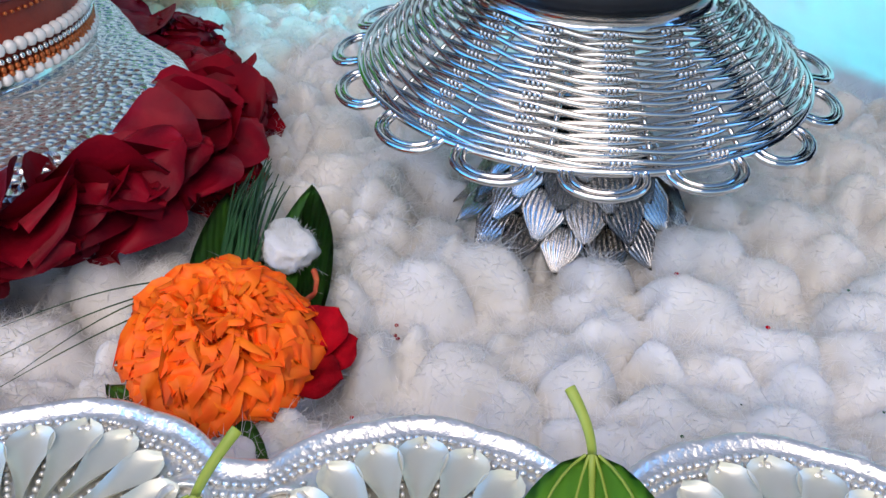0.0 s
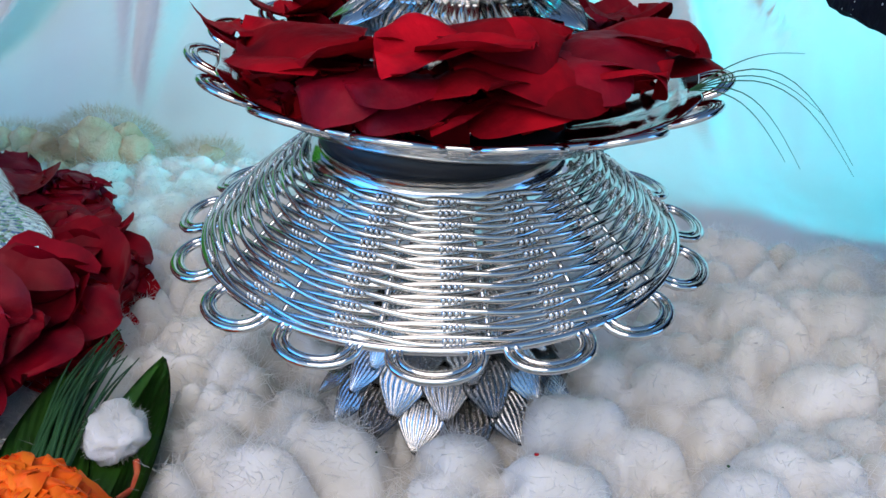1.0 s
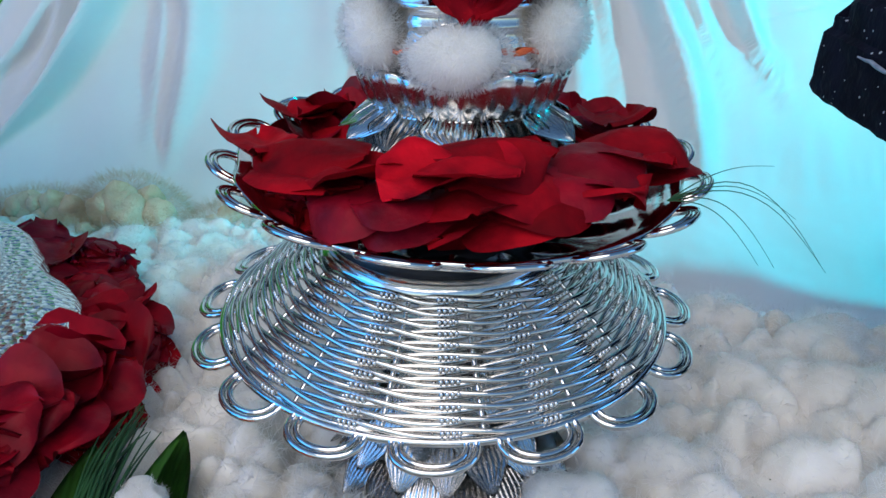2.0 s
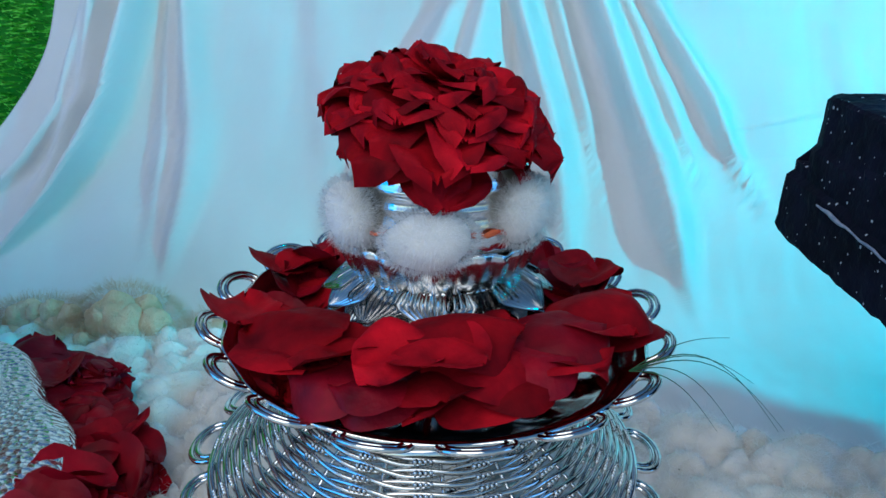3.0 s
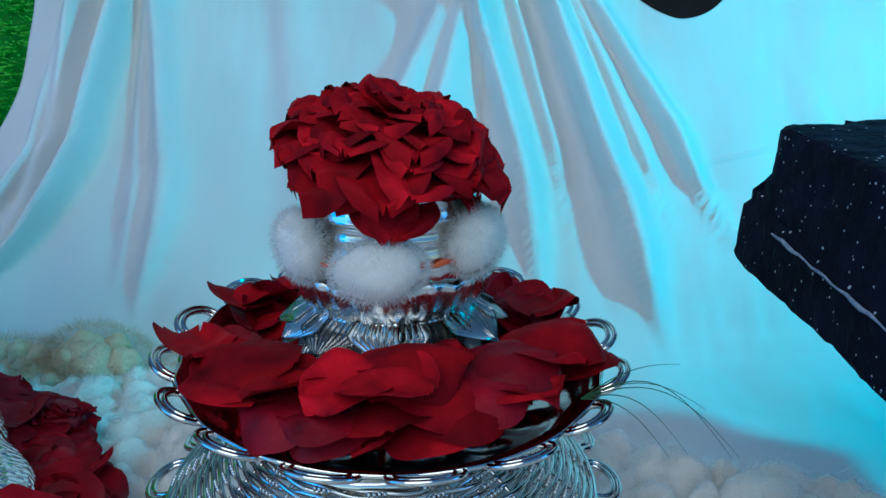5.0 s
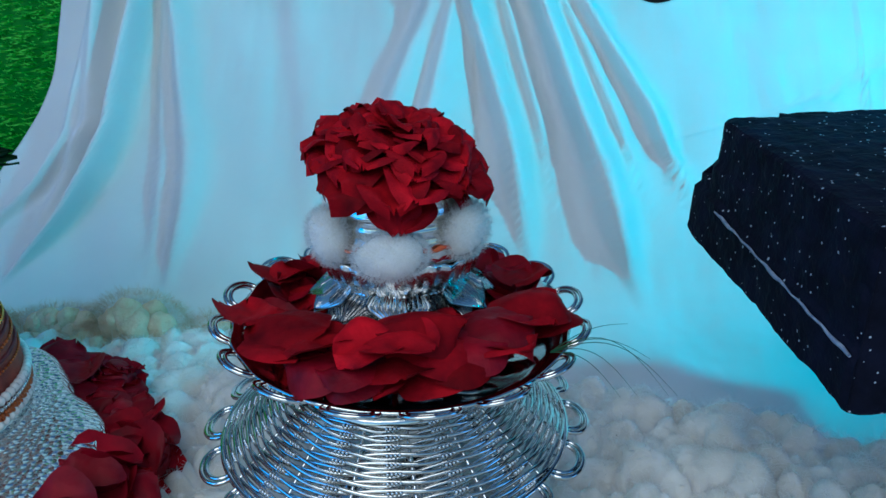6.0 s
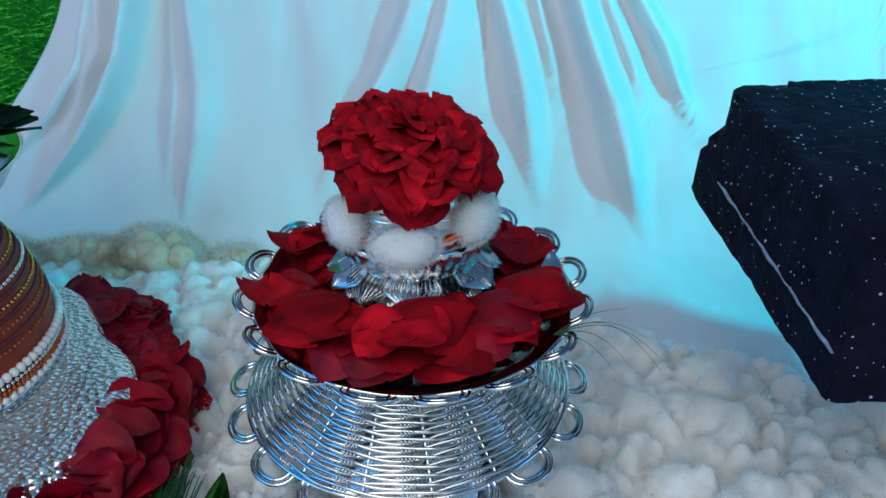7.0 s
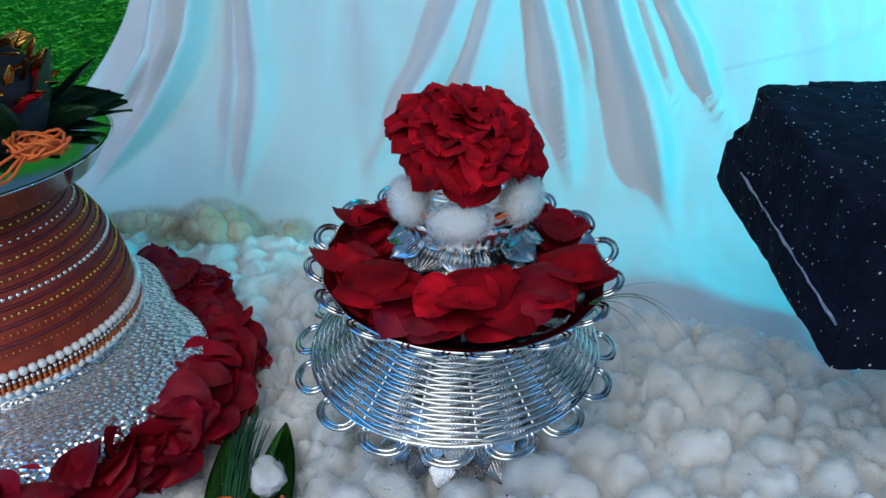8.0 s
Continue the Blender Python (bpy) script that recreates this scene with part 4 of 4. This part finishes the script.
def marigold():
    r = random.Random(2)
    top = thing("marigold", "full orange marigold lying on green leaves and cotton", "marigold", m=pose(-0.1185, -0.121, 0.010, 10, 4, 0))
    part("heart", tuft_bm(0.020, 0.020, 0.010, 5), MARIGOLD, top, m=pose(0, 0, 0.004))
    kinds = [mesh_of("petal", petal_bm(0.0135, 0.0150, 0.55, 0.75, 0.26, 0.0, s + 40, 8), MARIGOLD) for s in range(5)]
    for count, rad, z, tilt, s in ((30, 0.0155, 0.002, -6, 1.1), (34, 0.0155, 0.005, 6, 1.1), (34, 0.0145, 0.008, 16, 1.05), (32, 0.0130, 0.0105, 26, 1.0), (30, 0.0110, 0.0125, 36, 0.92), (26, 0.0090, 0.0145, 46, 0.85), (20, 0.0068, 0.016, 58, 0.75), (14, 0.0045, 0.017, 68, 0.62), (9, 0.002, 0.0175, 78, 0.5)):
        for i in range(count):
            a = 360 / count * i + r.uniform(-8, 8)
            m = pose(0, 0, 0, 0, 0, a) @ pose(0, rad, z, tilt + r.uniform(-14, 14), r.uniform(-25, 25), r.uniform(-15, 15)) @ Matrix.Scale(s * r.uniform(0.85, 1.15), 4)
            part("petal", r.choice(kinds), MARIGOLD, top, m=m)


marigold()
bunch = []
gr = random.Random(8)
for i in range(34):
    k = gr.uniform(-1, 1)
    bunch.append((-0.006 + 0.007 * k, gr.uniform(0.060, 0.092), gr.uniform(0.000, 0.010), gr.uniform(0.003, 0.009)))
sprig("grass_bunch", "tight bunch of dark green grass blades by the marigold", (-0.124, -0.092, 0.010), bunch, 0.0009, GRASS, "grass")
sprig("grass_sprig", "long thin grass blades fallen across the cotton", (-0.120, -0.085, 0.012), [(-0.062, -0.045, 0.010, 0.006), (-0.055, -0.062, 0.012, 0.006), (-0.050, -0.072, 0.010, 0.004), (-0.046, -0.068, 0.012, 0.008)], 0.0004, GRASS, "grass")
ob = part("cotton_tuft", tuft_bm(0.0105, 0.0145, 0.0065, 77, 2.6), COTTON, m=pose(-0.1105, -0.064, 0.013, 0, 0, 20))
tagged(ob, "white cotton tuft lying on the green leaf", "cotton tuft")
tagged(part("fuzz", fuzz_bm(0.0105, 0.014, 0.0065, 800, 0.0022, 7), FIBRE, ob), kind="stuff")
bm = bmesh.new()
tube(bm, [(-0.098, -0.078, 0.012), (-0.096, -0.083, 0.011), (-0.0955, -0.089, 0.010), (-0.0985, -0.094, 0.010)], 0.0011, 6)
tagged(part("saffron_thread", bm, THREAD), "short red-stained thread beside the cotton tuft", "thread")
for x, y, z, head, pitch, s in ((-0.092, -0.124, 0.006, -60, 30, 0.44), (-0.092, -0.122, 0.010, -30, 45, 0.42), (-0.096, -0.130, 0.006, -95, 20, 0.42)):
    ob = part("rose_petal", PETALS[0], ROSE, m=pose(x, y, z, pitch, 10, head) @ Matrix.Scale(s, 4))
    tagged(ob, "small crimson petal beside the marigold", "petal", "petals beside the marigold")
crumbs = bmesh.new()
for x, y in ((-0.0675, -0.0894), (-0.067, -0.099), (-0.066, -0.1), (-0.078, -0.128), (0.03, -0.075), (0.06, -0.09)):
    ball(crumbs, (x, y, cotton_z(x, y) + 0.0008), 0.0009, 0.5, 6)
tagged(part("petal_crumbs", crumbs, ROSE), "tiny crimson petal crumbs on the cotton", "crumbs", kind="stuff")

seeds, sr = bmesh.new(), random.Random(14)
for _ in range(34):
    x, y = sr.uniform(-0.10, 0.30), sr.uniform(-0.20, 0.10)
    if math.hypot(x, y) > 0.06:
        ball(seeds, (x, y, cotton_z(x, y) + 0.0006), sr.uniform(0.0004, 0.0008), 0.6, 6)
tagged(part("seed_specks", seeds, GRASS), "tiny dark seed specks caught in the cotton", "specks", kind="stuff")

# ---- embossed silver tray ----
SHELLS = (-0.135, -0.0515, 0.0306, 0.113, -0.218)


def tray_edge(x):
    """How far back the tray's rim reaches: shells with lobed crowns, joined by hollows."""
    best = -0.1800 + 0.0025 * math.cos((x + 0.0515) * 2 * math.pi / 0.083)
    for c in SHELLS:
        d = abs(x - c)
        if d < 0.042:
            a = math.asin(d / 0.047)
            best = max(best, -0.2125 + 0.0465 * math.cos(a) * (1 + 0.028 * abs(math.cos(a * 5.0))))
    return best


def tray():
    top = thing("silver_tray", "ornate embossed silver tray with shell-shaped rim and beading", "tray", m=pose(0, 0, 0.028))
    bm = bmesh.new()
    rows, n = [], 420
    xs = [-0.25 + 0.40 * i / n for i in range(n + 1)]
    for off, z in ((-0.22, -0.010), (-0.12, -0.010), (-0.075, -0.009), (-0.06, -0.002), (-0.03, 0.0), (-0.006, 0.0), (-0.0042, 0.0001), (-0.0034, 0.0014), (-0.0018, 0.0022), (-0.0004, 0.0014), (0.0, 0.0), (-0.001, -0.0015), (-0.02, -0.002), (-0.06, -0.006), (-0.075, -0.013), (-0.22, -0.014)):
        rows.append([(x, (tray_edge(x) + off) if off > -0.03 else (-0.19 + off), z) for x in xs])
    grid(bm, rows)
    part("plate", bm, EMBOSSED, top)
    rim = bmesh.new()
    x = -0.20
    while x < 0.075:
        y = tray_edge(x)
        for k in (0.0075, 0.0105):
            ball(rim, (x + rng.uniform(-0.0002, 0.0002), y - k, 0.0006), 0.0011, 0.7, 6)
        slope = (tray_edge(x + 0.0005) - y) / 0.0005
        x += 0.0022 / math.sqrt(1 + min(9, slope * slope))
    tagged(part("beading", rim, EMBOSSED, top), kind="stuff")
    for c in SHELLS[:4]:
        for k in range(-3, 4):
            a = radians(k * 19)
            w, l = 0.0092 - 0.0008 * abs(k), 0.0285 - 0.0012 * abs(k)
            bm = bmesh.new()
            rows = []
            for i in range(15):
                v = i / 14
                hw = w * 0.5 * math.sin(math.pi * (0.04 + 0.96 * v) ** 3.0) ** 0.7 + 0.0004
                rows.append([(hw * u, l * v, 0.0008 * abs(u) ** 3 - 0.0005 * (1 - u * u) + 0.0008) for u in (-1.25, -1, -0.7, -0.35, 0, 0.35, 0.7, 1, 1.25)])
            grid(bm, rows)
            flute = part("flute", bm, PANEL, top, "satin recessed flute", m=pose(c, -0.2125, 0.0004, 0, 0, -math.degrees(a)) @ pose(0, 0.0100, 0))
            bb = bmesh.new()
            for i in range(12):
                v = 0.1 + 0.9 * i / 11
                ball(bb, (0.0007 + w * 0.62 * v ** 0.8, l * v * 1.02, 0.0008), 0.0009, 0.8, 6)
            tagged(part("beading", bb, EMBOSSED, flute), kind="stuff")
    for c in (-0.0932, -0.0105, 0.072):
        for side in (-1, 1):
            bm = bmesh.new()
            pts = [(c + side * (0.012 - 0.007 * math.cos(t * 0.42) * (1 - t / 22)), -0.197 + 0.007 * math.sin(t * 0.42) * (1 - t / 22), 0.0012) for t in range(20)]
            tube(bm, pts, 0.0011, 6)
            part("scroll", bm, EMBOSSED, top)


tray()


def betel(name_at, s, head, stem_turn):
    top = thing("betel_leaf", "fresh green heart-shaped leaf with stalk lying on the tray", "leaf", "leaves on the tray", m=name_at)
    part("blade", blade_bm(0.070 * s, 0.034 * s, 0.35, -0.04, 0.12, 18, 0.02, head), BETEL, top)
    bm = bmesh.new()
    tube(bm, [(stem_turn * t * t * 0.00001, -0.0015 * t, 0.0006 + 0.00004 * t * t) for t in range(11)], 0.0011, 7, taper=lambda v: 0.9 + 0.35 * v)
    part("stalk", bm, STEM, top, "pale green stalk")
    bm = bmesh.new()
    tube(bm, [(0, 0.050 * s * t / 8, 0.0006 - 0.04 * 0.06 * s * (t / 8 * 0.83) ** 2) for t in range(9)], 0.0007, 6, taper=lambda v: 1.2 - v)
    part("midrib", bm, STEM, top)
    for side in (-1, 1):
        for reach, bow in ((0.50, 0.30), (0.34, 0.62)):
            bm = bmesh.new()
            pts = []
            for t in range(10):
                v = t / 9
                w = 0.017 * s * bow * math.sin(math.pi * (0.5 * v + 0.02) ** 0.8)
                y = 0.070 * s * reach * v * 1.3
                pts.append((side * w, y, 0.35 * w + 0.0005 - 0.04 * 0.07 * s * (y / (0.07 * s)) ** 2))
            tube(bm, pts, 0.00035, 5, taper=lambda v: 1.1 - 0.7 * v)
            part("vein", bm, STEM, top)


betel(pose(-0.0149, -0.1935, 0.047, -8, 6, 174), 1.0, 3, 5)
betel(pose(-0.0955, -0.2085, 0.045, -6, -6, 176), 0.8, 6, -4)


# ---- black stone block ----
def block():
    top = thing("stone_block", "rough black stone block with chipped edges and pale flecks", "stone block", m=pose(0.0, 0.0, 0.0))
    y0, y1, x1 = -0.085, 0.100, 0.400

    def flank(v, w):
        """x of the weathered flank: v from front to back, w from the foot to the top edge, with two split ledges."""
        lean = 0.181 - 0.011 * v + w * (0.003 + 0.005 * v)
        ledge = 0.0030 * (w > 0.36 + 0.06 * v) + 0.0022 * (w > 0.70 - 0.05 * v)
        return lean - 0.004 * v + ledge * (0.35 + 0.65 * v)

    foot = lambda v: 0.115 + 0.020 * v
    crest = lambda v: 0.191 + 0.013 * v
    rows, nv, nw, nx = [], 46, 30, 44
    bm = bmesh.new()
    for i in range(nv + 1):
        v = i / nv
        y = y0 + (y1 - y0) * v
        ring = [(flank(v, k / nw), foot(v) + (crest(v) - foot(v)) * k / nw) for k in range(nw + 1)]
        xa, xb = ring[-1][0], ring[0][0]
        ring += [(xa + (x1 - xa) * k / nx, crest(v)) for k in range(1, nx + 1)]
        ring += [(x1, crest(v) + (foot(v) - crest(v)) * k / 8) for k in range(1, 9)]
        ring += [(x1 + (xb - x1) * k / nx, foot(v)) for k in range(1, nx)]
        rows.append([(x, y, z) for x, z in ring])
    vs = grid(bm, rows, close_u=True)
    bm.faces.new(vs[0])
    bm.faces.new(vs[-1][::-1])
    bmesh.ops.triangulate(bm, faces=[f for f in bm.faces if len(f.verts) > 4])
    for i, row in enumerate(vs):
        v = i / nv
        for k, p in enumerate(row):
            n = noise.fractal(p.co * 55, 1, 2, 4)
            p.co += Vector((0.0014 * n, 0.0010 * n, 0.0010 * noise.fractal(p.co * 90, 1, 2, 3)))
            # worn arrises
            on_end, on_edge = i in (0, nv), k in (0, nw, nw + nx)
            if on_end or on_edge:
                mid = Vector((0.29, 0.0, 0.155))
                p.co += (mid - p.co).normalized() * ((0.0022 if on_edge else 0.0) + (0.0022 if on_end else 0.0)) * (0.6 + 0.8 * abs(n))
            if k > nw // 2 and v > 0.90 and k <= nw + 6:
                p.co.x += 0.006 * (v - 0.90) / 0.10
                p.co.z -= 0.003 * (v - 0.90) / 0.10
    part("body", bm, STONE, top, smooth=False)
    bm = bmesh.new()
    line = []
    for t in range(27):
        v = 0.01 + 0.030 * t
        w = 0.33 + 0.05 * v + 0.006 * math.sin(t * 1.9)
        line.append((flank(v, w) - 0.0008, y0 + (y1 - y0) * v, foot(v) + (crest(v) - foot(v)) * w))
    tube(bm, line, 0.0009, 5, taper=lambda v: 0.75 + 0.45 * math.sin(23 * v) * math.cos(7 * v))
    part("chipped_line", bm, FLECK, top, "pale grey scratch along the flank")
    return top


block()
bm = bmesh.new()
bmesh.ops.create_cube(bm, size=1, matrix=Matrix.Translation((0.365, -0.015, 0.0505)) @ Matrix.Diagonal((0.065, 0.10, 0.135, 1)))
bmesh.ops.bevel(bm, geom=bm.edges[:], offset=0.004, segments=2, affect="EDGES")
tagged(part("plinth", bm, STONE), "plain dark plinth under the stone block", "plinth")
